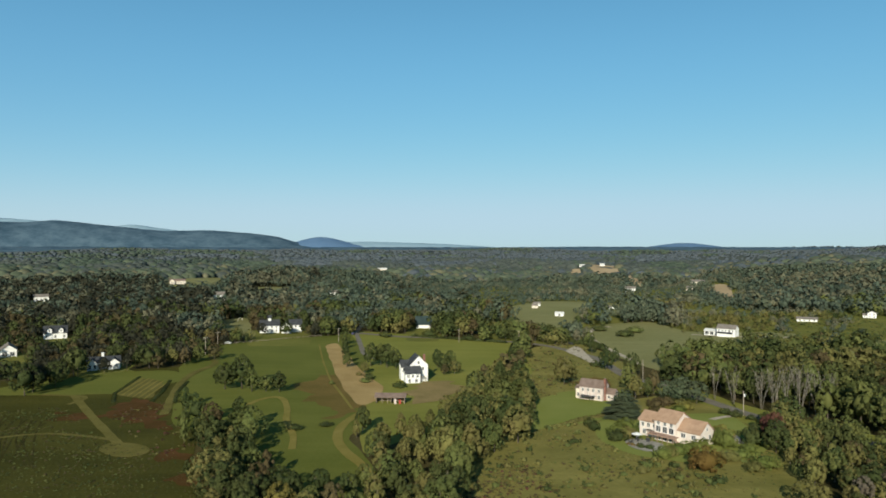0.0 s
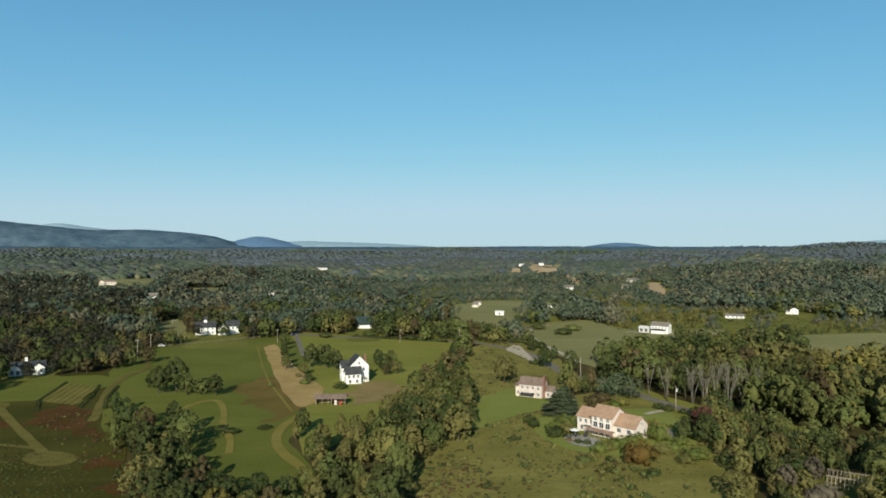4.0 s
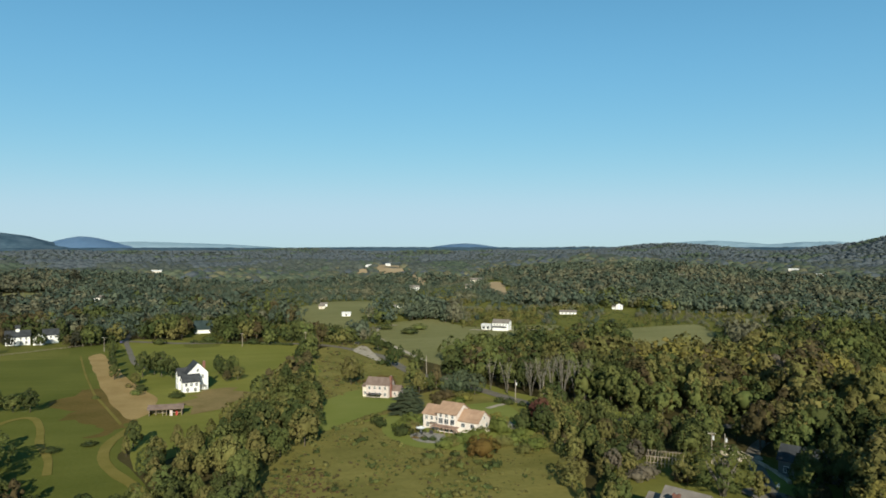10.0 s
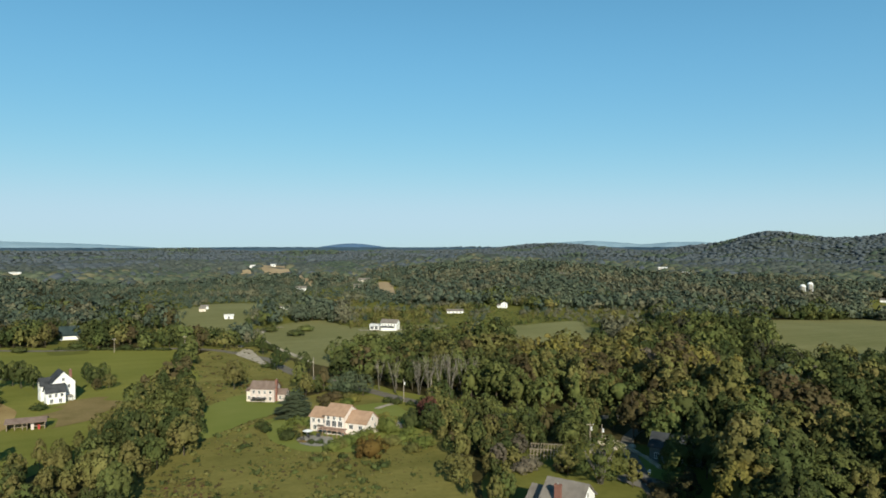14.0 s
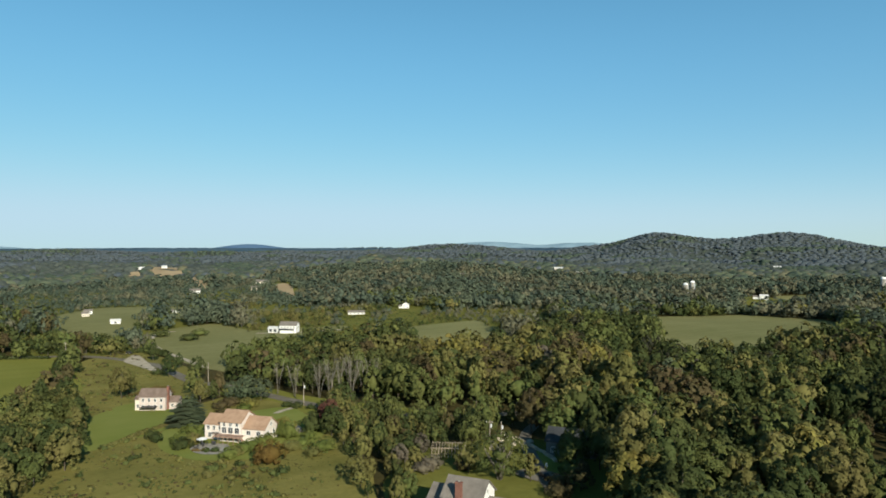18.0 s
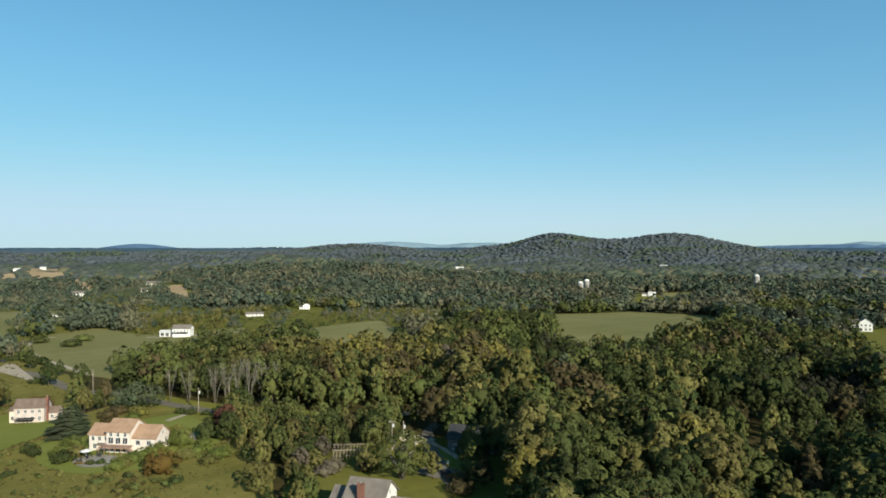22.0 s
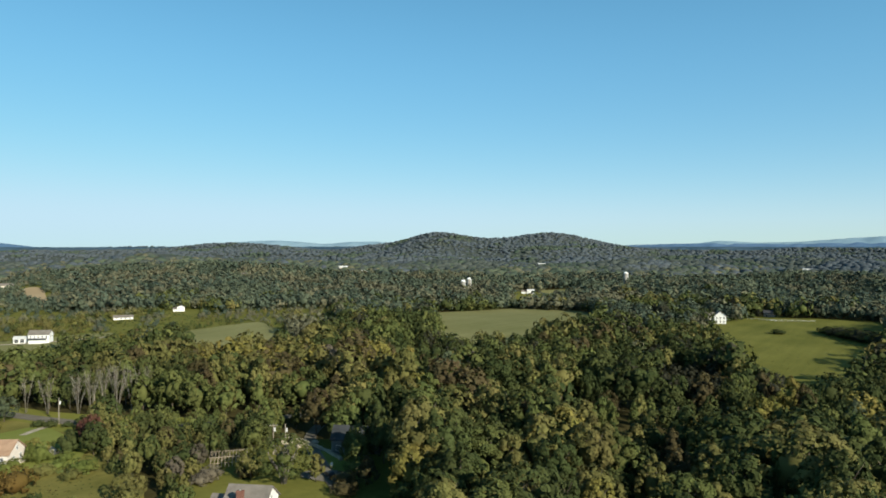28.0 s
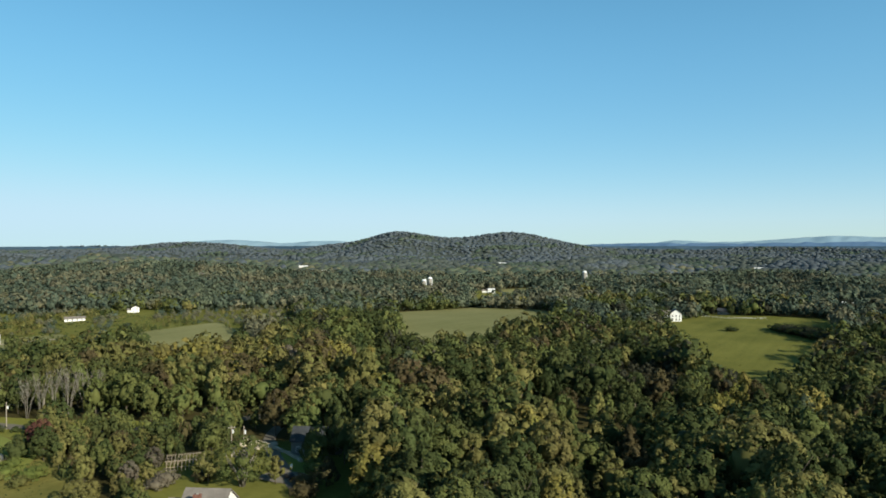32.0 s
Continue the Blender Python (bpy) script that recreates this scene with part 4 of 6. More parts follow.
# ---- trees ----
def icosahedron():
    bm = bmesh.new()
    bmesh.ops.create_icosphere(bm, subdivisions=1, radius=1)
    v, f = np.array([x.co[:] for x in bm.verts]), np.array([[y.index for y in x.verts] for x in bm.faces])
    bm.free()
    return v, f


ICO_V, ICO_F = icosahedron()


def fine_ball():
    bm = bmesh.new()
    bmesh.ops.create_icosphere(bm, subdivisions=2, radius=1)
    v, f = np.array([x.co[:] for x in bm.verts]), np.array([[y.index for y in x.verts] for x in bm.faces])
    bm.free()
    return v, f


BALL_V, BALL_F = fine_ball()


def crown(rng, lobes, cards, size, wide=0.30, foot=0.28, shape="round", core=0.52, ruffle=0.75):
    """Leaf clumps over billowing lobes round darker cores; the tree is one metre high. Returns points and triangles."""
    mid, tall = (1 + foot) / 2, (1 - foot) / 2
    k = np.arange(lobes) + 0.5
    up = np.clip(1 - 1.75 * k / lobes + rng.normal(size=lobes) * 0.10, -0.8, 1)
    turn = 2.39996 * k + rng.normal(size=lobes) * 0.35
    ring = np.sqrt(1 - up * up)
    way = np.stack([ring * np.cos(turn), ring * np.sin(turn), up], 1)
    if shape == "tall":
        girth = np.where(up > 0, 1 - 0.38 * up, 1.0)
    elif shape == "broad":
        girth = 1.0 + 0.15 * (1 - np.abs(up))
    else:
        girth = np.where(up > 0, 1 - 0.20 * up, 0.97)
    seed = Vector(rng.uniform(0, 100, 3))
    girth = girth * np.array([1 + 0.30 * noise.noise(Vector(q) * 1.3 + seed) for q in way])
    swell = rng.uniform(0.75, 1.25, lobes)
    ball = 1.25 / math.sqrt(lobes) * swell * rng.uniform(0.9, 1.15, lobes)  # the lobes' size against the crown's
    half = np.stack([girth * wide * 1.12, girth * wide * 1.12, np.full(lobes, tall * 1.06)], 1)
    middle = np.array([0, 0, mid])
    heart = middle + way * half * (0.92 - 0.62 * ball[:, None]) * (0.85 + 0.15 * swell[:, None])
    reach = ball[:, None] * np.array([wide * 1.1, wide * 1.1, min(tall, wide * 1.35)])
    draw = rng.choice(lobes, cards * 3, p=ball ** 2 / (ball ** 2).sum())
    u = rng.normal(size=(cards * 3, 3)) + 0.8 * way[draw] + np.array([0, 0, 0.25])
    u /= np.linalg.norm(u, axis=1)[:, None]
    spot = heart[draw] + u * reach[draw] * rng.uniform(0.80, 1.14, (cards * 3, 1))
    deep = (np.linalg.norm((spot[:, None, :] - heart[None]) / reach[None], axis=2) < 0.66).any(1)
    pick = np.concatenate([np.nonzero(~deep)[0], np.nonzero(deep)[0]])[:cards]
    spot, u = spot[pick], u[pick]
    nor = u + 0.45 * (spot - middle) / np.array([wide, wide, tall]) + rng.normal(size=(cards, 3)) * 0.42 * ruffle + np.array([0, 0, 0.1])
    nor /= np.linalg.norm(nor, axis=1)[:, None]
    t1 = np.cross(nor, np.cross(np.array([0, 0, 1.0]) + rng.normal(size=(cards, 3)) * 0.6, nor))
    t1 /= np.linalg.norm(t1, axis=1)[:, None] + 1e-9
    t2 = np.cross(nor, t1)
    s = size * rng.uniform(0.55, 1.45, cards)[:, None]
    leaf = np.stack([spot + t1 * s * 1.35, spot - t1 * s * 0.7 - t2 * s * 0.75, spot - t1 * s * 0.6 + t2 * s * 0.8 - nor * s * 0.3], 1)
    v, f, n = [leaf.reshape(-1, 3)], [np.arange(cards * 3).reshape(-1, 3)], cards * 3
    if core:
        ball, tri = (BALL_V, BALL_F) if cards > 400 else (ICO_V, ICO_F)
        taper = np.where(ball[:, 2:] > 0, 1 - 0.2 * ball[:, 2:], 1.0)
        v.append(middle + ball * taper * np.array([wide, wide, tall]) * core * rng.uniform(0.82, 1.08, (len(ball), 1)))
        f.append(tri + n)
    return np.concatenate(v), np.concatenate(f)


def blob(rng, wide, foot):
    """A far tree: one domed, lumpy crown."""
    ball, tri = ICO_V, ICO_F
    seed = Vector(rng.uniform(0, 100, 3))
    lump = np.array([noise.fractal(Vector(q) * 1.7 + seed, 0.8, 2.0, 2) for q in ball])
    v = ball * (0.92 + 0.30 * lump[:, None]) * np.array([wide, wide, (1 - foot) / 2]) + np.array([0, 0, (1 + foot) / 2])
    f = tri[ball[:, 2][tri].mean(1) > -0.45]
    return v, f


def conifer(rng, cards, wide=0.26, full=1.0, tiers=8):
    """Level boughs in uneven tiers round a trunk; one metre high."""
    h = 1 - rng.uniform(0, 1, cards) ** 0.62 * 0.92
    tier = np.round(h * tiers) / tiers
    a = rng.uniform(0, 2 * math.pi, cards)
    lobe = np.array([noise.noise(Vector((math.cos(q) * 1.3, math.sin(q) * 1.3, t * tiers * 1.7))) for q, t in zip(a, tier)])
    tier = tier + rng.normal(size=cards) * 0.022
    r = wide * np.clip(1.02 - tier, 0.01, 1) ** full * rng.uniform(0.35, 1.05, cards) * (1 + 0.5 * lobe) + 0.01
    out = np.stack([np.cos(a), np.sin(a), np.zeros(cards)], 1)
    side = np.stack([-np.sin(a), np.cos(a), np.zeros(cards)], 1)
    base = out * (r * 0.6)[:, None] + np.array([0, 0, 1]) * tier[:, None]
    tip = out * r[:, None] * 1.1 + np.array([0, 0, 1]) * (tier - 0.02 - 0.05 * r + rng.normal(size=cards) * 0.015)[:, None]
    w = (0.018 + 0.08 * r)[:, None]
    quad = np.stack([base, (base + tip) / 2 + side * w, tip, (base + tip) / 2 - side * w], 1)
    i = np.arange(cards) * 4
    v = quad.reshape(-1, 3)
    ring = np.array([[math.cos(k * math.pi / 4) * wide * 0.5, math.sin(k * math.pi / 4) * wide * 0.5, 0.08] for k in range(8)] + [[0, 0, 0.9]])
    f = np.concatenate([np.stack([i, i + 1, i + 2], 1), np.stack([i, i + 2, i + 3], 1), np.array([[len(v) + k, len(v) + (k + 1) % 8, len(v) + 8] for k in range(8)])])
    return np.concatenate([v, ring]), f


def limbs(rng, height, count, radius, spread=0.3, foot=0.3, droop=0.0):
    """A tapered trunk that forks into limbs; points and triangles, in metres."""
    bm = bmesh.new()

    def bar(points, thick):
        b = tube(points, thick, 6)
        me = bpy.data.meshes.new("limb")
        b.to_mesh(me)
        b.free()
        bm.from_mesh(me)
        bpy.data.meshes.remove(me)

    lean = rng.normal(size=2) * 0.03 * height
    top = (lean[0], lean[1], height * 0.82)
    bar([(0, 0, -0.5), (lean[0] * 0.3, lean[1] * 0.3, height * 0.35), top], [radius, radius * 0.75, radius * 0.2])
    for k in range(count):
        z = height * rng.uniform(foot, 0.7)
        a = 2.4 * k + rng.uniform(0, 1)
        r = height * spread * rng.uniform(0.6, 1.0)
        f = z / (height * 0.82)
        p0 = (lean[0] * f, lean[1] * f, z)
        p1 = (p0[0] + math.cos(a) * r * 0.5, p0[1] + math.sin(a) * r * 0.5, z + height * 0.14)
        p2 = (p0[0] + math.cos(a) * r, p0[1] + math.sin(a) * r, z + height * rng.uniform(0.2, 0.32) - droop)
        bar([p0, p1, p2], [radius * 0.45, radius * 0.3, radius * 0.08])
    v = np.array([x.co[:] for x in bm.verts])
    bmesh.ops.triangulate(bm, faces=bm.faces)
    f = np.array([[y.index for y in x.verts] for x in bm.faces])
    bm.free()
    return v, f


rng = np.random.default_rng(7)


def stems(rng, height, count):
    """Several slender stems that rise close together and fork towards the top."""
    vs, fs, n = [], [], 0
    for k in range(count):
        a = 2.4 * k
        lean = height * rng.uniform(0.08, 0.26)
        top = height * rng.uniform(0.8, 1.0)
        bars = [([(0.3 * math.cos(a), 0.3 * math.sin(a), -0.4), (math.cos(a) * lean * 0.4, math.sin(a) * lean * 0.4, top * 0.5), (math.cos(a) * lean, math.sin(a) * lean, top)], [0.17, 0.11, 0.04])]
        for j in range(11):
            z = top * rng.uniform(0.35, 0.95)
            b = a + rng.uniform(-1.4, 1.4)
            f = z / top
            p = (math.cos(a) * lean * f, math.sin(a) * lean * f, z)
            r = height * rng.uniform(0.06, 0.12)
            bars.append(([p, (p[0] + math.cos(b) * r * 0.6, p[1] + math.sin(b) * r * 0.6, z + r * 1.3), (p[0] + math.cos(b) * r, p[1] + math.sin(b) * r, z + r * 2.4)], [0.07, 0.05, 0.02]))
        for pts, thick in bars:
            bm = tube(pts, thick, 5)
            bmesh.ops.triangulate(bm, faces=bm.faces)
            bm.verts.index_update()
            vs.append(np.array([q.co[:] for q in bm.verts]))
            fs.append(np.array([[q.index for q in t.verts] for t in bm.faces]) + n)
            n += len(bm.verts)
            bm.free()
    return np.concatenate(vs), np.concatenate(fs)


def tri_mesh(name, v, f, mat):
    ob = mesh_object(name, v, f, [mat], smoothed=True)
    me = ob.data
    bpy.data.objects.remove(ob)
    return me


# Patterns of near trees, in metres: a trunk mesh and a crown mesh each.
NEAR = []
for k in range(8):
    h = 16.0
    shape = ("round", "tall", "broad", "round")[k % 4]
    wide = (0.31, 0.24, 0.37, 0.28)[k % 4]
    v, f = crown(rng, (58, 64, 72, 50)[k % 4], 2900, 0.0185, wide, 0.1, shape)
    tv, tf = limbs(rng, h, 5, 0.26, 0.2, 0.25)
    NEAR.append((tri_mesh("trunk", tv, tf, BARK), tri_mesh("crown", v * h, f, LEAF["green"]), h))
SPRUCE = []
for k in range(3):
    v, f = conifer(rng, 1700, (0.46, 0.52, 0.34)[k], (0.50, 0.45, 0.8)[k])
    tv, tf = limbs(rng, 12.0, 0, 0.24)
    SPRUCE.append((tri_mesh("trunk", tv, tf, BARK), tri_mesh("crown", v * 12.0, f, LEAF["blue"]), 12.0))
BUSH = []
for k in range(4):
    v, f = crown(rng, 30, 1300, 0.036, 0.60, -0.08, "broad", core=0.8)
    BUSH.append((tri_mesh("stems", *limbs(rng, 2.0, 4, 0.06, 0.35, 0.1), BARK), tri_mesh("foliage", v * 3.0, f, LEAF["green"]), 3.0))
BARE = []
for k in range(3):
    tv, tf = stems(rng, 16.0, 3 + k)
    v, f = crown(rng, 8, 45, 0.020, 0.26, 0.45, "tall", core=0)
    BARE.append((tri_mesh("trunk", tv, tf, PALE_BARK), tri_mesh("crown", v * 16.0, f, LEAF["grey"]), 16.0))


v, f = crown(rng, 46, 2600, 0.017, 0.36, 0.02, "round", core=0.3)
WILLOW = (tri_mesh("trunk", *stems(rng, 11.5, 7), PALE_BARK), tri_mesh("crown", v * 14.0, f, LEAF["olive"]), 14.0)


def plant(name, pattern, x, y, h, wide, tint, label, category="tree", group="", turn=None):
    """One tree or bush with its trunk and its crown."""
    trunk, top, h0 = pattern
    ob = new(name)
    s = h / h0
    ob.matrix_world = pose(x, y, float(terr(x, y)), 0, 0, rng.uniform(0, 360) if turn is None else turn) @ Matrix.Diagonal((s * wide, s * wide, s, 1))
    for part_name, me in ((trunk.name.split(".")[0], trunk), (top.name.split(".")[0], top)):
        o = new(part_name, me)
        o.parent = ob
        if me is top:
            o.material_slots[0].link = "OBJECT"
            o.material_slots[0].material = LEAF[tint]
    KEEP_CLEAR.append((x, y, h * 0.2))
    return tagged(ob, label, category, group)


WORDS = {"green": "green-leaved", "deep": "deep green", "olive": "olive-green", "yellow": "yellow-green autumn", "brown": "russet-brown autumn",
         "red": "red-leaved autumn", "orange": "orange-tinted autumn", "grey": "thin greyish", "blue": "blue-green", "hedge": "bright green", "dusky": "dark dull"}

# Trees that stand by themselves or by the houses.
def trees_at(*spots):
    for x, y, h, w, tint in spots:
        plant("tree", NEAR[int(abs(x * 7 + y)) % 8], x, y, h, w, tint, f"{WORDS[tint]} leafy tree beside open grass")


trees_at((-90, 309, 15.5, 1.35, "deep"), (-97, 307, 12, 1.3, "deep"), (-84, 303, 10, 1.3, "green"), (-72, 303, 9.5, 1.35, "deep"), (-78, 304, 7, 1.3, "green"), (-61, 432, 9, 0.9, "deep"), (-57, 402, 8, 1.0, "deep"), (-53, 380, 8.5, 1.0, "deep"), (-51, 366, 8, 1.1, "green"), (-39, 372, 13, 1.0, "deep"), (-34, 378, 12, 1.0, "green"), (-30, 370, 13, 1.1, "deep"), (-25, 366, 11, 1.0, "deep"), (-40, 352, 6, 1.2, "olive"), (0, 366, 9, 1.1, "deep"))
trees_at((4, 372, 10, 1.0, "green"), (-3, 376, 10, 1.0, "deep"), (1, 352, 6, 1.2, "brown"), (6, 356, 7, 1.1, "olive"), (-64, 450, 9, 0.9, "green"), (58, 330, 14, 0.95, "olive"), (62, 337, 12, 1.0, "olive"), (88, 372, 12, 1.0, "deep"), (98, 356, 12, 0.8, "deep"), (99, 396, 9, 1.0, "deep"), (93, 430, 11, 1.1, "deep"), (104, 215, 11, 1.2, "deep"), (106, 222, 10, 1.0, "red"), (109, 227, 10, 1.0, "red"), (-150, 352, 13, 1.2, "deep"))
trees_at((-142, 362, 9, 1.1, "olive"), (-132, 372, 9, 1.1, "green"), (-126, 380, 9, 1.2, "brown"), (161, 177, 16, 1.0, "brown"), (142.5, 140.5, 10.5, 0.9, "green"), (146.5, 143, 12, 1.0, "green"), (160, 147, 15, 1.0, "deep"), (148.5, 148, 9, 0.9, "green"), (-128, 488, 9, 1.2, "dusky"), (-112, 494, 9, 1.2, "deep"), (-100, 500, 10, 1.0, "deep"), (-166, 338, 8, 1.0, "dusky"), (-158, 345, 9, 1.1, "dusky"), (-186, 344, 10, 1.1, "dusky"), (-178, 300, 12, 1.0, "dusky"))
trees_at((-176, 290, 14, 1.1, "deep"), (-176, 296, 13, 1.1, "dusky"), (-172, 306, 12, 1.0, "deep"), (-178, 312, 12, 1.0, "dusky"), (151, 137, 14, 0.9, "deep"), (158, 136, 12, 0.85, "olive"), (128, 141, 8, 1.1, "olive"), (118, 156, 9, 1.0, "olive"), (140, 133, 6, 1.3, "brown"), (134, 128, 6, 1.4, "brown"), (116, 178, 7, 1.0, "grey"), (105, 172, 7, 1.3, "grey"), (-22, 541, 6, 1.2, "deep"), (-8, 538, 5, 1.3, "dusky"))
trees_at((-2, 545, 8, 1.1, "deep"), (590, 240, 12, 1.2, "deep"), (578, 172, 13, 1.3, "deep"), (570, 180, 12, 1.2, "dusky"), (652, 132, 9, 1.1, "deep"), (640, 145, 8, 1.2, "dusky"), (630, 300, 12, 1.3, "deep"))
for x, y, h, w in ((68, 261, 11.0, 1.5),):
    plant("spruce_tree", SPRUCE[int(x) % 2], x, y, h, w, "blue", "dark blue-green spruce with drooping layered boughs", "spruce")
for x, y, h, w in ((100, 292, 9.0, 1.15), (106, 288, 9.5, 1.2), (103, 297, 10, 1.1), (96, 296, 8.5, 1.1)):
    plant("pine_tree", NEAR[2 + 4 * (int(x) % 2)], x, y, h, w, "blue", "rounded grey-green pine beside a garden", "pine")


def bushes_at(*spots):
    for x, y, h, w, tint in spots:
        plant("bush", BUSH[int(abs(x * 3 + y)) % 4], x, y, h, w, tint, f"{WORDS[tint]} rounded bush on grass", "bush")


bushes_at((75.5, 198, 7.0, 1.05, "orange"), (62.5, 233, 4.0, 1.2, "olive"), (91, 221, 6.2, 0.8, "hedge"), (96, 216, 3.0, 1.3, "hedge"), (86, 207, 3.4, 1.4, "olive"), (91, 210, 2.6, 1.5, "hedge"), (80, 206, 2.4, 1.4, "deep"), (60, 235, 5.0, 1.1, "hedge"), (58, 229, 4.0, 1.2, "deep"), (64, 241, 5.0, 1.1, "hedge"), (67, 210, 3.6, 1.1, "hedge"), (70, 212, 3.2, 1.2, "olive"), (73, 214, 3.4, 1.2, "hedge"), (76.5, 216, 3.6, 1.2, "hedge"), (80, 217, 3.8, 1.1, "hedge"))
bushes_at((83, 219, 3.6, 1.1, "hedge"), (63.5, 221, 1.6, 1.3, "deep"), (66, 219.5, 1.8, 1.2, "deep"), (53, 248, 3.6, 0.9, "deep"), (53.5, 243, 3.4, 0.9, "deep"), (93, 229, 5.6, 1.0, "yellow"), (90, 224, 5.6, 0.9, "hedge"), (101, 224, 6.6, 1.0, "deep"), (94, 200, 4.6, 1.3, "hedge"), (89, 197, 3.0, 1.3, "olive"), (98, 283, 3.2, 1.4, "olive"), (92, 286, 3.8, 1.5, "brown"), (87, 282, 3.6, 1.5, "brown"), (97, 276, 3.6, 1.3, "yellow"), (93, 272, 3.0, 1.4, "hedge"))
bushes_at((84, 272, 2.6, 1.5, "brown"), (110, 268, 2.6, 1.4, "deep"), (112, 264, 2.8, 1.4, "deep"), (116, 259, 2.0, 1.5, "deep"), (120, 254, 1.8, 1.5, "deep"), (96, 322, 2.6, 1.6, "deep"), (99, 326, 3.2, 1.3, "deep"), (93, 343, 3.2, 1.4, "deep"), (102, 334, 2.2, 1.5, "green"), (-37, 328, 2.6, 1.5, "green"), (-36, 336, 3.4, 1.2, "deep"), (-20, 318, 3.0, 1.6, "deep"), (-52, 243, 2.0, 1.9, "deep"), (-42, 248, 1.6, 2.4, "deep"), (-52, 322, 2.0, 1.1, "green"))
bushes_at((-42, 345, 2.2, 1.0, "olive"), (85, 384, 3.4, 1.3, "deep"), (132, 134, 3.4, 1.6, "brown"), (140, 137, 4.6, 1.2, "green"), (126, 128, 3.8, 1.5, "brown"), (119, 160, 3.0, 1.5, "brown"), (108, 164, 3.2, 1.4, "grey"), (112, 166, 4.0, 1.3, "grey"), (120, 530, 5, 1.8, "deep"), (132, 500, 5, 1.8, "deep"), (145, 520, 5, 1.8, "green"), (-41, 490, 4, 1.6, "deep"), (-10, 497, 4.5, 1.6, "deep"), (18, 482, 4, 1.6, "deep"), (545, 110, 3.5, 2.2, "deep"))
bushes_at((566, 82, 5, 2.0, "deep"), (558, 76, 6.5, 1.8, "deep"), (550, 70, 7, 1.8, "dusky"), (544, 63, 7.5, 1.8, "deep"), (538, 56, 8, 1.8, "dusky"), (532, 49, 8, 1.8, "deep"), (526, 43, 8, 1.8, "dusky"))
for x, y, h, w in ((128, 277, 15, 1.0), (135, 271, 18, 0.9), (139, 268, 18, 0.9), (144, 266, 16, 0.9), (121, 287, 14, 1.0), (117, 297, 14, 0.8), (141, 275, 17, 0.9), (131, 273, 17, 0.8), (147, 262, 17, 0.9)):
    plant("bare_tree", BARE[int(x) % 3], x, y, h, w, "grey", "pale-trunked thinly leaved tree at the woods' edge", "tree")

plant("willow_tree", WILLOW, 122, 147, 13.6, 1.5, "green", "pale olive feathery tree with pale limbs by a house", "tree")

# Woods. First the single trees nearest to the camera.
def allowed(x, y, slack=2.0):
    ok = ~near_road(x, y, 5.5)
    for poly in OPEN:
        ok &= ~inside(poly, x, y)
    az, d = np.arctan2(x, y), np.hypot(x, y)
    for cx, cy, r in KEEP_CLEAR:
        ok &= np.hypot(x - cx, y - cy) > r + slack
        far = math.hypot(cx, cy)
        if r > 6 and far > 330:  # low ground in front of the farther houses
            ok &= (np.abs(az - math.atan2(cx, cy)) > 0.95 * r / far) | (d > far) | (d < 0.82 * far)
    return ok


def scatter(d0, d1, spacing, a0=-44.0, a1=98.0, stray=0.42):
    """Uneven rows of places between two distances."""
    out = []
    d = d0
    while d < d1:
        n = int(math.radians(a1 - a0) * d / spacing)
        a = np.radians(a0 + (a1 - a0) * (np.arange(n) + rng.uniform(-stray, stray, n) + 0.5) / n)
        dd = d + spacing * rng.uniform(-stray, stray, n)
        out.append(np.stack([dd * np.sin(a), dd * np.cos(a)], 1))
        d += spacing * 0.93
    p = np.concatenate(out)
    return p[allowed(p[:, 0], p[:, 1])]


TINTS = ["green", "deep", "olive", "yellow", "brown", "red", "orange", "grey", "blue", "dusky"]


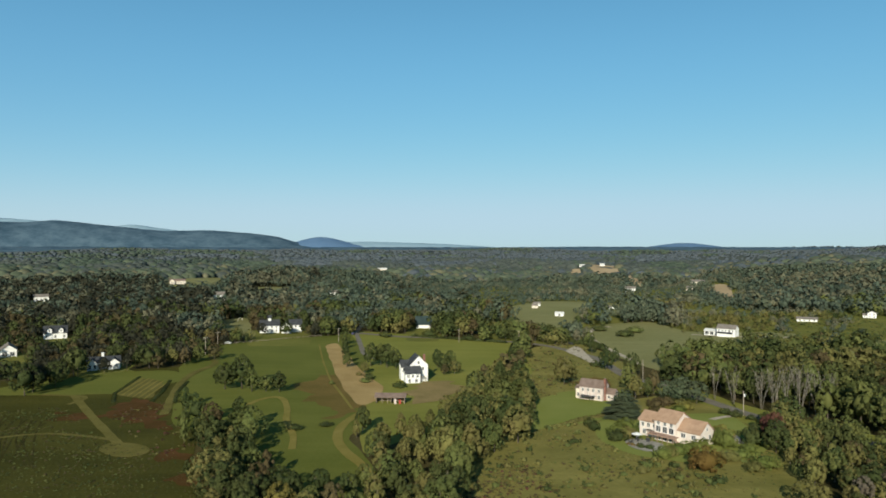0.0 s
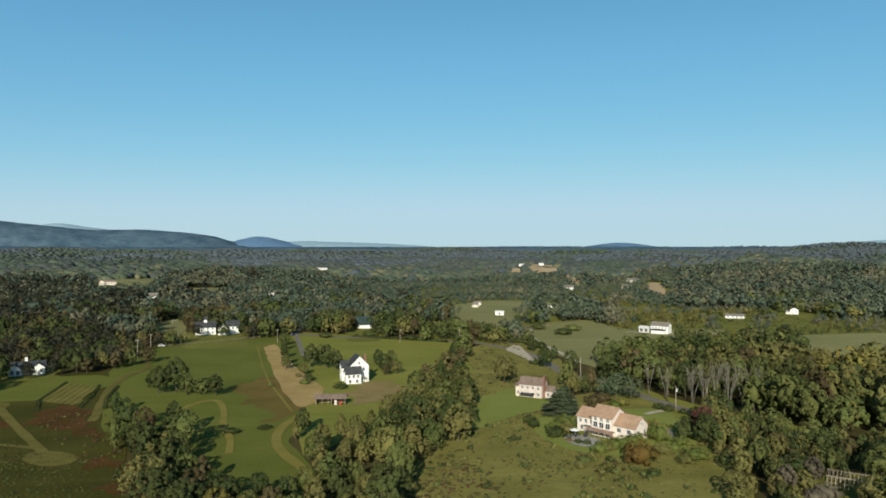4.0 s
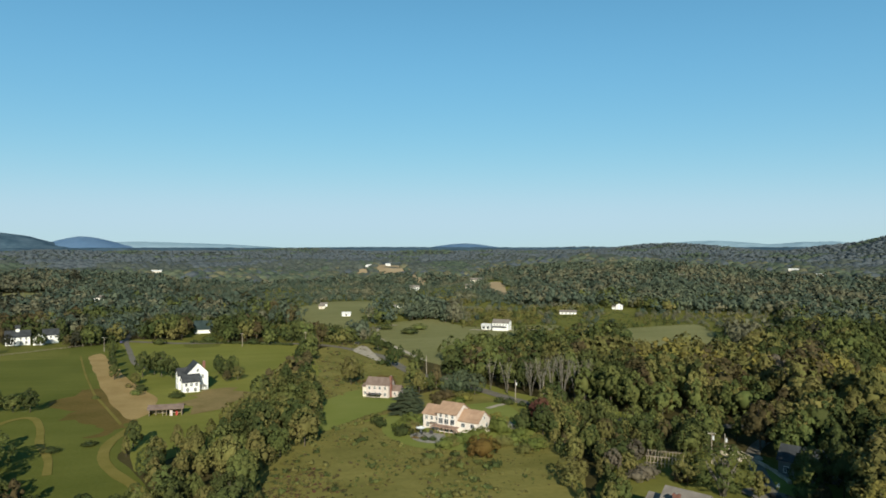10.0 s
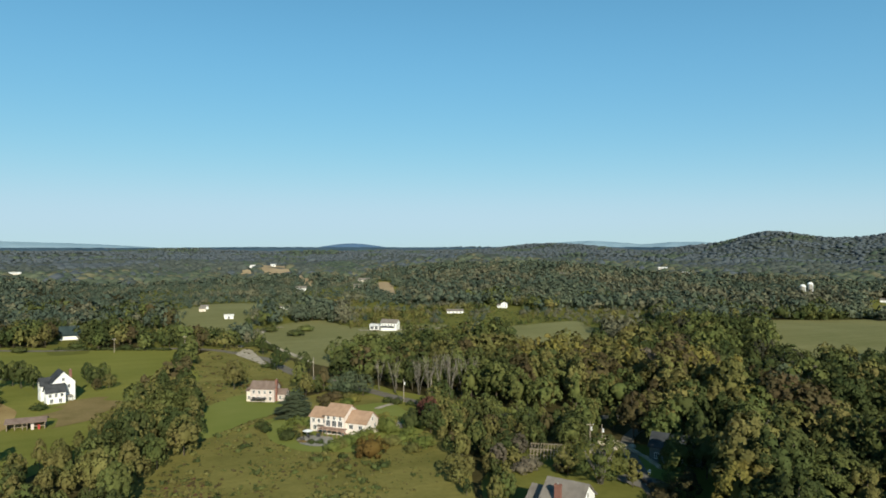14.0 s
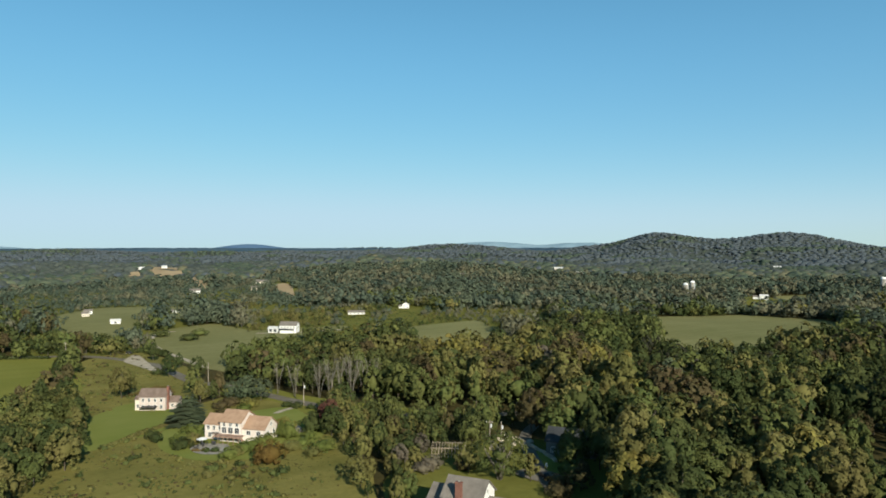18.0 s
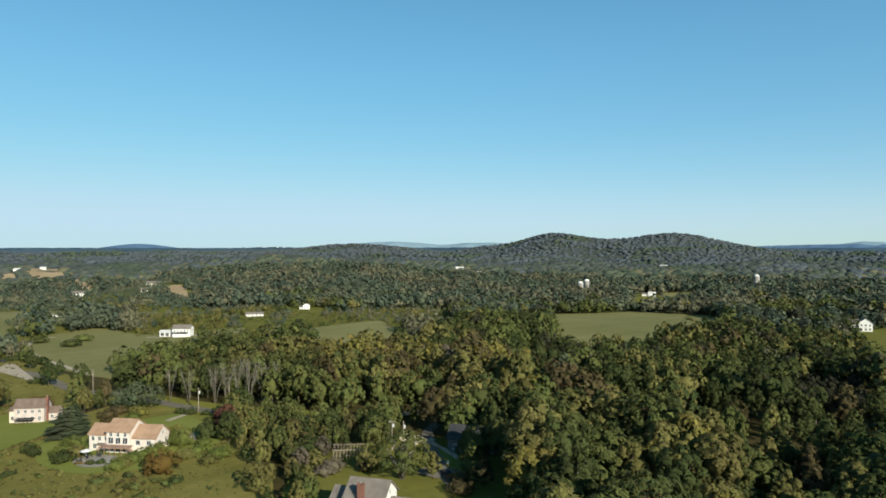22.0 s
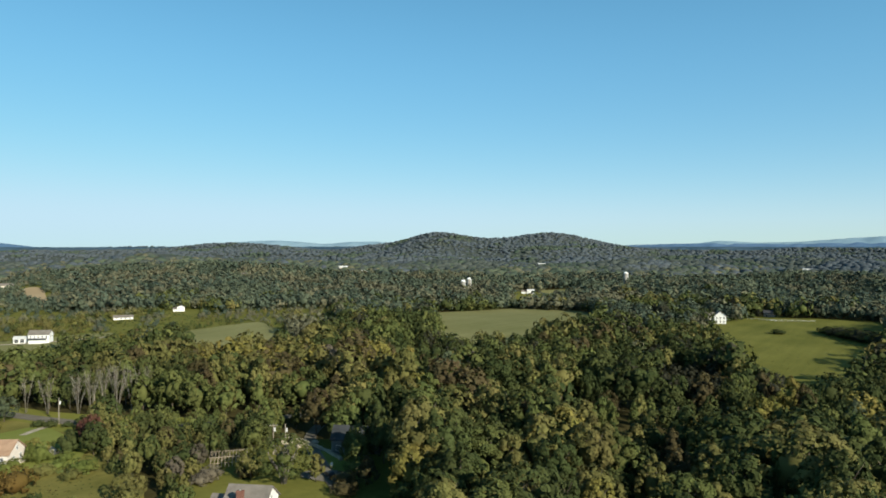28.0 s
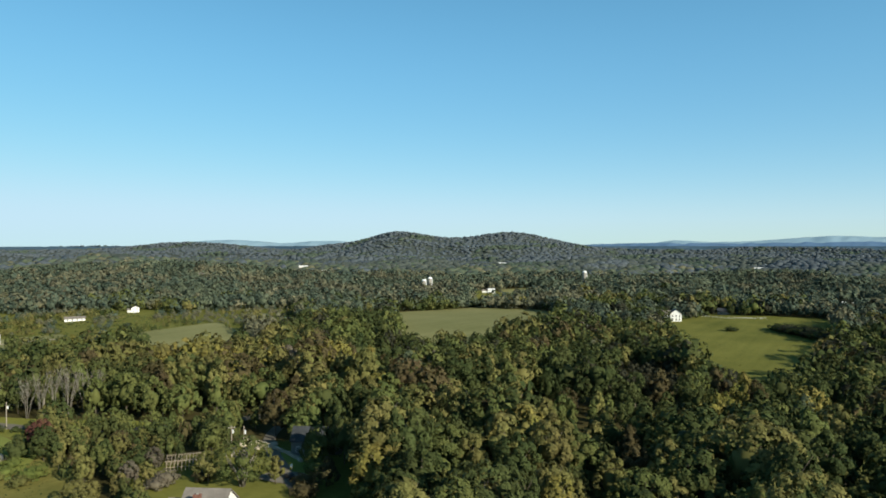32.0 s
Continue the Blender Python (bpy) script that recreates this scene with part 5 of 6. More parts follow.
def stature(x, y):
    """How tall the trees grow there: young growth beside the gardens, tall trees by the hollow."""
    az, d = np.degrees(np.arctan2(x, y)), np.hypot(x, y)
    young = (az > 22) & (az < 38) & (d < 262)
    least = (az > 22) & (az < 36) & (d < 205)
    tall = (az > 66) & (az < 76) & (d > 280) & (d < 420) & (np.asarray(y) < 118)
    hedge = (az > 10) & (az < 17) & (d > 340) & (d < 445)
    low = (az > 62) & (az < 76) & (d > 215) & (d < 285)
    copse = (az > -25) & (az <= -17.5) & (d > 195) & (d < 330)
    shed_side = (az > -8) & (az < -0.5) & (d > 150) & (d < 262)
    lowest = (az > -17.5) & (az < -6.5) & (d < 218)
    brush = inside(BRUSH, x, y)
    grand = (az > 42) & (d < 330) & ~low
    dip = ((az > 49) & (az < 67) & (d > 360) & (d < 440)) | ((az > 75) & (az < 86) & (d > 225) & (d < 320))
    deep_hollow = inside(HOLLOW, x, y)
    west = (az < -10) & (d > 320) & (d < 540)
    # Brush and old pasture with bands of trees, between the farmhouse and the wooded hill.
    band = np.array([noise.fractal(Vector((a / 6.5, b / 85, 21)), 1.0, 2.0, 2) for a, b in zip(np.ravel(az), np.ravel(d))]).reshape(np.shape(az))
    old_land = (((az > 3) & (az < 24) & (d > 520) & (d < 690) & ((d < 575) | (d > 650))) | ((az >= 24) & (az < 44) & (d > 480) & (d < 700))) & (band < np.where(az < 24, 0.42, 0.3))
    middle = (az > -4) & (az < 24) & (d > 690) & (d < 1150)
    return np.where(middle, np.clip(0.42 + 0.5 * band, 0.25, 0.8), np.where(old_land & ~brush, 0.30, 1.0)) * np.where((az < 16) & (d < 330), 0.78, 1.0) * np.where(grand, 1.22, 1.0) * np.where(dip, 0.8, 1.0) * np.where(west, 0.72, 1.0) * np.where(deep_hollow, 0.4, 1.0) * np.where(shed_side, 0.7, np.where(copse, 0.9, np.where(lowest, np.interp(az, [-17.5, -13, -6.5], [0.8, 0.68, 0.68]), np.where(brush, 0.33, np.where(least, 0.40, np.where(young, 0.62, np.where(tall, 1.25, np.where(low, 0.75, np.where(hedge, 0.6, 1.0)))))))))


def tints(p, calm=0.0):
    """Kinds of tree in drifts over the land; darker leaves by bearing and distance."""
    drift = np.array([noise.fractal(Vector((a / 90, b / 90, 5)), 1.0, 2.0, 3) for a, b in p])
    u = 0.22 + 0.62 * rng.uniform(0, 1, len(p)) + 0.75 * drift
    az = np.degrees(np.arctan2(p[:, 0], p[:, 1]))
    warm = np.where((az > 18) & (az < 64), 0.09, 0.0)
    u = u * (1 - 0.34 * calm)
    u = np.where(az < 24, np.minimum(u, 0.5 + 0.35 * rng.uniform(0, 1, len(p)) ** 2 + 0.08 * rng.uniform(0, 1, len(p))), u)
    edges = np.stack([np.full(len(p), 0.32) - warm, np.full(len(p), 0.54) - warm, 0.84 - warm * 0.3, np.full(len(p), 0.92), np.full(len(p), 0.985), np.full(len(p), 0.988), np.full(len(p), 0.994), np.full(len(p), 1.06)], 1)
    kind = (u[:, None] > edges).sum(1)
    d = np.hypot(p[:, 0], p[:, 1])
    # Past 66 degrees the deep leaf colour stands in for shade.
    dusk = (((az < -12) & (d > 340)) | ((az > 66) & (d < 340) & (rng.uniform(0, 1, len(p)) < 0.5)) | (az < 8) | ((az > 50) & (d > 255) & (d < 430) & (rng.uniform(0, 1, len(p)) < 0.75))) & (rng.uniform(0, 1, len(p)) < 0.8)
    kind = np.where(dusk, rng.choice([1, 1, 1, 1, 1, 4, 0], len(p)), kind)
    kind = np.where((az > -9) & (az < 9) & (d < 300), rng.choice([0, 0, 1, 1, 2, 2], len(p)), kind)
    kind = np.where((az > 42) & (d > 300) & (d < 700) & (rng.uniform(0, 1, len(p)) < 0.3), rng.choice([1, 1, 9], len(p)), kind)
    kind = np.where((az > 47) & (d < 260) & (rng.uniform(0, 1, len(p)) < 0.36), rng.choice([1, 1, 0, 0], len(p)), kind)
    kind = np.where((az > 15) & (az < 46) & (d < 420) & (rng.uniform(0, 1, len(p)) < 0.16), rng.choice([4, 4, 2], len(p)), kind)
    # Dusky leaf colour stands in for the shadow lying in the hollow.
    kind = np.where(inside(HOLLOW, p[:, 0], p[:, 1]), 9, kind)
    # Shade over the west woods is put into the leaf colour, beside real browns.
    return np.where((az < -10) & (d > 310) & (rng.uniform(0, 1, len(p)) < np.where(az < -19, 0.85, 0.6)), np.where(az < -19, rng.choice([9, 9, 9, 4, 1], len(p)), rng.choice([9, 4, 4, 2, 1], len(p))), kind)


near = np.concatenate([scatter(112, 186, 7.4, -42, 16), scatter(112, 186, 9.0, 16, 42), scatter(112, 186, 10.4, 42, 96), scatter(150, 186, 9.5, 23, 34)])
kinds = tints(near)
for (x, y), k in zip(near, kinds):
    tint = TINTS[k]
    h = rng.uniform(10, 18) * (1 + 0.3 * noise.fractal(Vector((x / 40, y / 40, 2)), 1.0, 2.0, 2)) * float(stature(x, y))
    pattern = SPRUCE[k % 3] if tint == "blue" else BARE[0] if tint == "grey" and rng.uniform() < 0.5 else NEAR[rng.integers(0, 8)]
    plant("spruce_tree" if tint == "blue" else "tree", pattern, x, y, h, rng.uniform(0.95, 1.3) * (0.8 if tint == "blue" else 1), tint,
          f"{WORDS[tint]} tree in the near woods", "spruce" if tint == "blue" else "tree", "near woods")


def woods(name, places, patterns, heights, label, palette, kinds, sunk=0.0):
    """Many trees in one mesh."""
    vs, fs, ms, base = [], [], [], 0
    z = terr(places[:, 0], places[:, 1])
    which = rng.integers(0, len(patterns), len(places))
    for k, (pv, pf, pm) in enumerate(patterns):
        sel = np.nonzero(which == k)[0]
        if not len(sel):
            continue
        swell = np.array([noise.fractal(Vector((q[0] / 45, q[1] / 45, 2)), 1.0, 2.0, 2) for q in places[sel]])
        stand = np.array([noise.noise(Vector((q[0] / 170, q[1] / 170, 8))) for q in places[sel]])
        h = rng.uniform(*heights, len(sel)) * (1 + 0.30 * swell + 0.30 * stand) * stature(places[sel, 0], places[sel, 1])
        w = h * rng.uniform(0.85, 1.2, len(sel))
        a = rng.uniform(0, 2 * math.pi, len(sel))
        c, s = np.cos(a)[:, None], np.sin(a)[:, None]
        x = (pv[None, :, 0] * c - pv[None, :, 1] * s) * w[:, None] + places[sel, 0][:, None]
        y = (pv[None, :, 0] * s + pv[None, :, 1] * c) * w[:, None] + places[sel, 1][:, None]
        vs.append(np.stack([x, y, (pv[None, :, 2] - sunk) * h[:, None] + z[sel][:, None]], -1).reshape(-1, 3))
        fs.append((pf[None] + (np.arange(len(sel)) * len(pv))[:, None, None]).reshape(-1, 3) + base)
        ms.append(np.where(pm[None, :], len(palette), kinds[sel][:, None]).ravel())
        base += len(sel) * len(pv)
    ob = mesh_object(name, np.concatenate(vs), np.concatenate(fs), [LEAF[t] for t in palette] + [BARK], np.concatenate(ms), smoothed=True)
    return tagged(ob, label, "woods", kind="stuff")


HAZED = ["green_mid", "deep_mid", "olive_mid"]


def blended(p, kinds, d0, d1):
    """The farther off, the more leaves with haze mixed into their colour."""
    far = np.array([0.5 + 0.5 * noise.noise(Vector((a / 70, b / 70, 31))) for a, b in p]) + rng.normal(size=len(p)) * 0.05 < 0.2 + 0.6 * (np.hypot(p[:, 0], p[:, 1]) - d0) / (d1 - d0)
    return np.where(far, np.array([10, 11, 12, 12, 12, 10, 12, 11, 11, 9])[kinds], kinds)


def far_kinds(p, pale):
    """Drifts of paler and deeper leaves, all with haze mixed into the colour."""
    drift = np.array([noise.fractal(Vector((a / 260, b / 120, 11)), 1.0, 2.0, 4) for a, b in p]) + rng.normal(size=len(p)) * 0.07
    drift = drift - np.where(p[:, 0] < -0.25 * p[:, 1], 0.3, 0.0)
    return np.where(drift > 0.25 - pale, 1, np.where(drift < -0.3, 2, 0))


def with_trunk(v, f):
    t = np.array([[0.016 * math.cos(k * 2.094), 0.016 * math.sin(k * 2.094), zz] for zz in (-0.03, 0.55) for k in range(3)])
    tf = np.array([[0, 1, 4], [0, 4, 3], [1, 2, 5], [1, 5, 4], [2, 0, 3], [2, 3, 5]]) + len(v)
    return np.concatenate([v, t]), np.concatenate([f, tf]), np.concatenate([np.zeros(len(f), bool), np.ones(len(tf), bool)])


def plain(v, f):
    return v, f, np.zeros(len(f), bool)


mid_patterns = [with_trunk(*crown(rng, (44, 48, 54)[k % 3], 860, 0.030, (0.31, 0.24, 0.36)[k % 3], 0.04, ("round", "tall", "broad")[k % 3])) for k in range(6)]
places = np.concatenate([scatter(186, 330, 7.4, -42, 16), scatter(186, 330, 8.8, 16, 42), scatter(186, 330, 9.8, 42, 96), scatter(186, 262, 8.0, 22, 38)])
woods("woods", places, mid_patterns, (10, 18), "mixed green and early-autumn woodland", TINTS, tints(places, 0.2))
far_patterns = [with_trunk(*crown(rng, 22, 165, 0.067, (0.39, 0.32, 0.46)[k % 3], 0.02, ("round", "tall", "broad")[k % 3], ruffle=0.55)) for k in range(6)]
places = scatter(330, 640, 8.8, -40, 94)
woods("woods", places, far_patterns, (9, 16), "mixed green woodland behind the fields", TINTS + HAZED, blended(places, tints(places, 0.6), 420, 760))
farther = [plain(*crown(rng, 11, 58, 0.100, (0.46, 0.38, 0.54)[k % 3], 0.0, ("round", "tall", "broad")[k % 3], ruffle=0.4)) for k in range(6)]
places = scatter(640, 1300, 10.4, -38, 93)
woods("woods", places, farther, (11, 18), "woodland canopy in the middle distance", TINTS + HAZED, blended(places, tints(places, 0.8), 420, 860))
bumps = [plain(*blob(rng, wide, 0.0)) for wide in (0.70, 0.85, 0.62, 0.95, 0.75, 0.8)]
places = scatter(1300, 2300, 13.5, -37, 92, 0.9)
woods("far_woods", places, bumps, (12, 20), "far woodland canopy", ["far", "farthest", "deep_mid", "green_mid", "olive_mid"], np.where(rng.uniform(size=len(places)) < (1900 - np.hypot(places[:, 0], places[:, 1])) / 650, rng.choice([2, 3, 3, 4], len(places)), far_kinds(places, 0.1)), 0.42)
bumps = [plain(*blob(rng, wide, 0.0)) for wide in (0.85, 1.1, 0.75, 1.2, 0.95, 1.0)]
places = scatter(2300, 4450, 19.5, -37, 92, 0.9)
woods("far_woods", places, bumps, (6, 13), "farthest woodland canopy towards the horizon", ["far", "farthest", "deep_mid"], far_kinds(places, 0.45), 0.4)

# Low growth on the rough slopes.
tuft = [plain(*crown(rng, 3, 16, 0.30, 0.8, -0.1, "broad", core=0.8)) for k in range(4)]


def tufts(name, poly, count, heights, label, palette):
    xs, ys = [q[0] for q in poly], [q[1] for q in poly]
    p = np.stack([rng.uniform(min(xs), max(xs), count * 3), rng.uniform(min(ys), max(ys), count * 3)], 1)
    clump = np.array([noise.fractal(Vector((a / 14, b / 14, 9)), 1.0, 2.0, 3) for a, b in p])
    ok = inside(poly, p[:, 0], p[:, 1]) & ~near_road(p[:, 0], p[:, 1], 4) & (clump > -0.05 - 0.5 * rng.uniform(0, 1, len(p)) ** 2)
    for cx, cy, r in KEEP_CLEAR:
        ok &= np.hypot(p[:, 0] - cx, p[:, 1] - cy) > r
    p = p[ok][:count]
    ob = woods(name, p, tuft, heights, label, palette, rng.integers(0, len(palette), len(p)))
    return tagged(ob, category="scrub")


ROUGH_SLOPE = [(2, 150), (7, 191), (21, 218), (31, 241), (48, 254), (52, 232), (58, 212), (76, 200), (92, 208), (104, 214), (98, 190), (88, 170), (80, 150)]
tufts("scrub", ROUGH_SLOPE, 1600, (0.2, 0.9), "low scrubby bushes on a rough slope", ["olive", "brown", "green", "deep", "olive"])
tufts("scrub", BRUSH, 900, (1.5, 4.0), "low brush grown over old pasture", ["olive", "green", "deep", "green"])
tufts("scrub", FIELD_R2, 400, (0.12, 0.35), "tall weeds in a hillside pasture", ["olive", "brown", "green"])
tufts("scrub", [(5, 150), (3, 185), (12, 206), (26, 202), (32, 176), (22, 150)], 600, (0.3, 0.8), "reddish-brown weeds at the foot of a slope", ["brown", "red", "olive", "brown"])
tufts("scrub", ROUGH_SLOPE, 120, (1.0, 2.3), "scattered rounded bushes on a rough slope", ["green", "deep", "olive"])
tufts("scrub", HILLSIDE, 420, (0.4, 1.4), "low scrub on a brownish hillside", ["olive", "brown", "green"])
tufts("scrub", [(-100, 150), (-210, 255), (-150, 272), (-110, 226), (-84, 215), (-60, 175)], 2600, (0.2, 0.55), "low weeds in the rough meadow", ["green", "brown", "deep"])
# ---- small things ----
# Patio with parasol and chairs behind the cream house.
patch("patio", [(60, 229), (64, 232), (72, 226), (70, 216), (64, 216), (60, 221)], STONE, 0.34, "grey stone patio with a curved edge", "patio", 1.5, 0.2)


def on_ground(x, y, up=0.35):
    return float(terr(x, y)) + up


par = thing("parasol", 64.5, 229, 0, "open white garden parasol over a table", "parasol", height=on_ground(64.5, 229))
part("pole", tube([(0, 0, 0), (0, 0, 2.5)], [0.04, 0.04], 8), PALE_METAL, par)
bm = bmesh.new()
bmesh.ops.create_cone(bm, cap_ends=True, segments=8, radius1=1.9, radius2=0.08, depth=0.6, matrix=Matrix.Translation((0, 0, 2.4)))
part("canopy", bm, WHITE, par, "white octagonal canopy")
tb = thing("garden_table", 64.5, 228.6, 20, "round dark garden table on a patio", "table", height=on_ground(64.5, 228.6))
bm = bmesh.new()
bmesh.ops.create_cone(bm, cap_ends=True, segments=16, radius1=0.8, radius2=0.8, depth=0.05, matrix=Matrix.Translation((0, 0, 0.74)))
part("tabletop", bm, DARK, tb)
for sx, sy in ((-1, -1), (1, -1), (1, 1), (-1, 1)):
    part("leg", tube([(0.5 * sx, 0.5 * sy, 0), (0.45 * sx, 0.45 * sy, 0.72)], [0.03, 0.03], 6), DARK, tb)


def garden_chair(x, y, turn):
    ob = thing("garden_chair", x, y, turn, "dark garden chair on the patio", "chair", height=on_ground(x, y), group="patio chairs")
    part("seat", boxes((-0.28, 0.28, -0.28, 0.28, 0.40, 0.46)), DARK, ob)
    part("backrest", boxes((-0.28, 0.28, 0.24, 0.30, 0.46, 0.98)), DARK, ob)
    for sx, sy in ((-1, -1), (1, -1), (1, 1), (-1, 1)):
        part("leg", boxes((0.25 * sx - 0.03, 0.25 * sx + 0.03, 0.25 * sy - 0.03, 0.25 * sy + 0.03, 0, 0.40)), DARK, ob)


for x, y, turn in ((63.0, 228.2, 90), (66.0, 229.2, -90), (64.2, 227.0, 180), (64.9, 230.4, 0), (61.5, 226.5, 60), (62.0, 225.2, 100)):
    garden_chair(x, y, turn)
gq = thing("grill", 67.8, 227.6, -20, "black covered barbecue on the patio", "grill", height=on_ground(67.8, 227.6))
part("hood", boxes((-0.7, 0.7, -0.35, 0.35, 0.6, 1.15)), DARK, gq)
part("cart", boxes((-0.6, 0.6, -0.3, 0.3, 0.0, 0.6)), DARK, gq)
for x, y in ((60.6, 224.0), (61.4, 223.0), (63.0, 222.2)):
    fb = thing("flower_bed", x, y, 0, "low bed of yellow and orange flowers", "flowers", height=on_ground(x, y, 0.3))
    v, f = crown(rng, 4, 120, 0.14, 0.9, -0.1, "broad")
    part_ob = mesh_object("blossoms", v * 0.8, f, [LEAF["orange"]], parent=fb)

# Garden hedges beside the plot of rows.
def hedge(points, h, w, tint, label):
    """A low clipped hedge of many leaf clumps along a line."""
    vs, fs, n = [], [], 0
    for (ax, ay), (bx, by) in zip(points, points[1:]):
        steps = max(2, int(math.hypot(bx - ax, by - ay) / (w * 0.7)))
        for k in range(steps):
            x, y = ax + (bx - ax) * k / steps, ay + (by - ay) * k / steps
            v, f = crown(rng, 3, 26, 0.30, 0.7, -0.2, "broad")
            vs.append(v * np.array([w, w, h]) * rng.uniform(0.85, 1.15) + np.array([x, y, float(terr(x, y)) + 0.1]))
            fs.append(f + n)
            n += len(v)
    ob = mesh_object("hedge", np.concatenate(vs), np.concatenate(fs), [LEAF[tint]])
    return tagged(ob, label, "hedge")


hedge([(-134, 280), (-140, 294), (-145, 330)], 0.5, 0.9, "deep", "dark clipped hedge along garden rows")
hedge([(-119, 282), (-122, 300), (-128, 324)], 0.5, 0.9, "deep", "dark clipped hedge along garden rows")
hedge([(-109, 280), (-115, 298), (-119, 322)], 0.5, 0.9, "deep", "dark hedge beside a mown track")
hedge([(38, 245), (52, 258), (66, 268)], 1.0, 1.4, "olive", "low hedge along the lower edge of a lawn")
hedge([(88, 466), (100, 468), (104, 440)], 2.6, 3.0, "deep", "dense dark roadside hedge")
hedge([(-20, 494), (20, 480), (44, 470)], 1.6, 2.4, "deep", "dark roadside hedge behind a yard")
hedge([(52, 462), (44, 420), (42, 392)], 5.0, 4.5, "deep", "tall dark hedgerow down a slope")
hedge([(560, 408), (640, 398), (700, 392), (745, 380)], 7.0, 7.0, "deep", "dense hedgerow behind a hay field")
hedge([(540, 175), (600, 165), (655, 152)], 3.0, 4.0, "deep", "dark hedgerow behind a pasture")

# Rail fences.
def fence(points, h, label, mat, rails=(0.5, 0.95), gap=3.0):
    x0, y0 = points[0]
    ob = new("fence")
    ob.matrix_world = Matrix.Translation((x0, y0, float(terr(x0, y0))))
    tagged(ob, label, "fence")
    spots = []
    for (ax, ay), (bx, by) in zip(points, points[1:]):
        n = max(1, round(math.hypot(bx - ax, by - ay) / gap))
        spots += [(ax + (bx - ax) * k / n, ay + (by - ay) * k / n) for k in range(n)]
    spots.append(points[-1])
    base = Vector((x0, y0, float(terr(x0, y0))))
    at = [Vector((x, y, float(terr(x, y)) + 0.1)) - base for x, y in spots]
    for p in at:
        part("post", boxes((p.x - 0.08, p.x + 0.08, p.y - 0.08, p.y + 0.08, p.z - 0.4, p.z + h)), mat, ob)
    for a, b in zip(at, at[1:]):
        for z in rails:
            part("rail", tube([a + Vector((0, 0, z * h)), b + Vector((0, 0, z * h))], [0.07, 0.07], 4), mat, ob)


fence([(633, 152), (622, 131), (633, 100)], 1.4, "white rail fence by a farmyard", WHITE, gap=4.0)
fence([(-140, 436), (-110, 464), (-86, 488)], 1.2, "weathered rail fence along a field", WOOD, gap=5.0)

# The timber pergola in the garden.
pg = thing("pergola", 123.5, 173.5, -38, "weathered open timber pergola in a garden", "pergola", 7)
for k in range(11):
    for s in (-1, 1):
        part("post", boxes((-5.0 + 1.0 * k - 0.09, -5.0 + 1.0 * k + 0.09, 3.0 * s - 0.09, 3.0 * s + 0.09, -0.4, 2.7)), WOOD, pg)
for s in (-1, 1):
    part("beam", boxes((-5.4, 5.4, 3.0 * s - 0.07, 3.0 * s + 0.07, 2.7, 2.92)), WOOD, pg)
    part("rail", boxes((-5.1, 5.1, 3.0 * s - 0.05, 3.0 * s + 0.05, 1.0, 1.12)), WOOD, pg)
for k in range(14):
    part("rafter", boxes((-5.2 + 0.8 * k - 0.05, -5.2 + 0.8 * k + 0.05, -3.4, 3.4, 2.92, 3.10)), WOOD, pg)

# The stone edge of the drive, laid of single blocks.
edge_line = [(152, 181), (152, 175), (150, 164), (148, 156), (145, 148)]
rw = new("stone_edge")
rw.matrix_world = Matrix.Translation((150, 164, float(terr(150, 164))))
tagged(rw, "low curved edge of pale stone blocks", "stone wall")
block = boxes((-0.75, 0.75, -0.45, 0.45, -0.3, 0.85))
bmesh.ops.bevel(block, geom=block.edges[:], offset=0.08, segments=1, affect="EDGES")
block_mesh = bpy.data.meshes.new("stone_block")
block.to_mesh(block_mesh)
block.free()
block_mesh.materials.append(GRAVEL)
for (ax, ay), (bx, by) in zip(edge_line, edge_line[1:]):
    n = int(math.hypot(bx - ax, by - ay) / 1.5)
    for k in range(n):
        x, y = ax + (bx - ax) * k / n, ay + (by - ay) * k / n
        o = new("stone_block", block_mesh)
        o.parent = rw
        o.matrix_basis = pose(x - 150 + rng.uniform(-0.15, 0.15), y - 164, float(terr(x, y) - terr(150, 164)) + rng.uniform(0, 0.15), 0, 0, math.degrees(math.atan2(by - ay, bx - ax)) + rng.uniform(-6, 6)) @ Matrix.Scale(rng.uniform(0.85, 1.2), 4)
for k in range(9):
    x, y = 149 + rng.uniform(-4, 5), 173 + rng.uniform(-6, 6)
    bm = bmesh.new()
    bmesh.ops.create_icosphere(bm, subdivisions=2, radius=1.0)
    for vert in bm.verts:
        vert.co *= 1 + 0.25 * noise.noise(vert.co * 1.5 + Vector((k * 7, 0, 0)))
    ro = part("boulder", bm, GRAVEL, None)
    s = rng.uniform(0.5, 1.2)
    ro.matrix_world = pose(x, y, float(terr(x, y)) + 0.2 * s, 0, 0, k * 40) @ Matrix.Diagonal((s * 1.3, s, s * 0.7, 1))
    tagged(ro, "pale rounded boulder beside a drive", "boulder", "boulders by the drive")

# A small white and yellow ornament on the lawn.
orn = thing("lawn_ornament", 139, 146.5, 30, "small white and yellow garden ornament on grass", "ornament", height=on_ground(139, 146.5, 0.2))
part("body", tube([(0, 0, 0), (0, 0, 0.6), (0.25, 0, 1.1), (0.7, 0, 1.3)], [0.35, 0.45, 0.35, 0.15], 10), WHITE, orn)
part("base", tube([(-0.6, 0, 0), (-0.6, 0, 0.7)], [0.3, 0.2], 8), YELLOW_PAINT, orn)

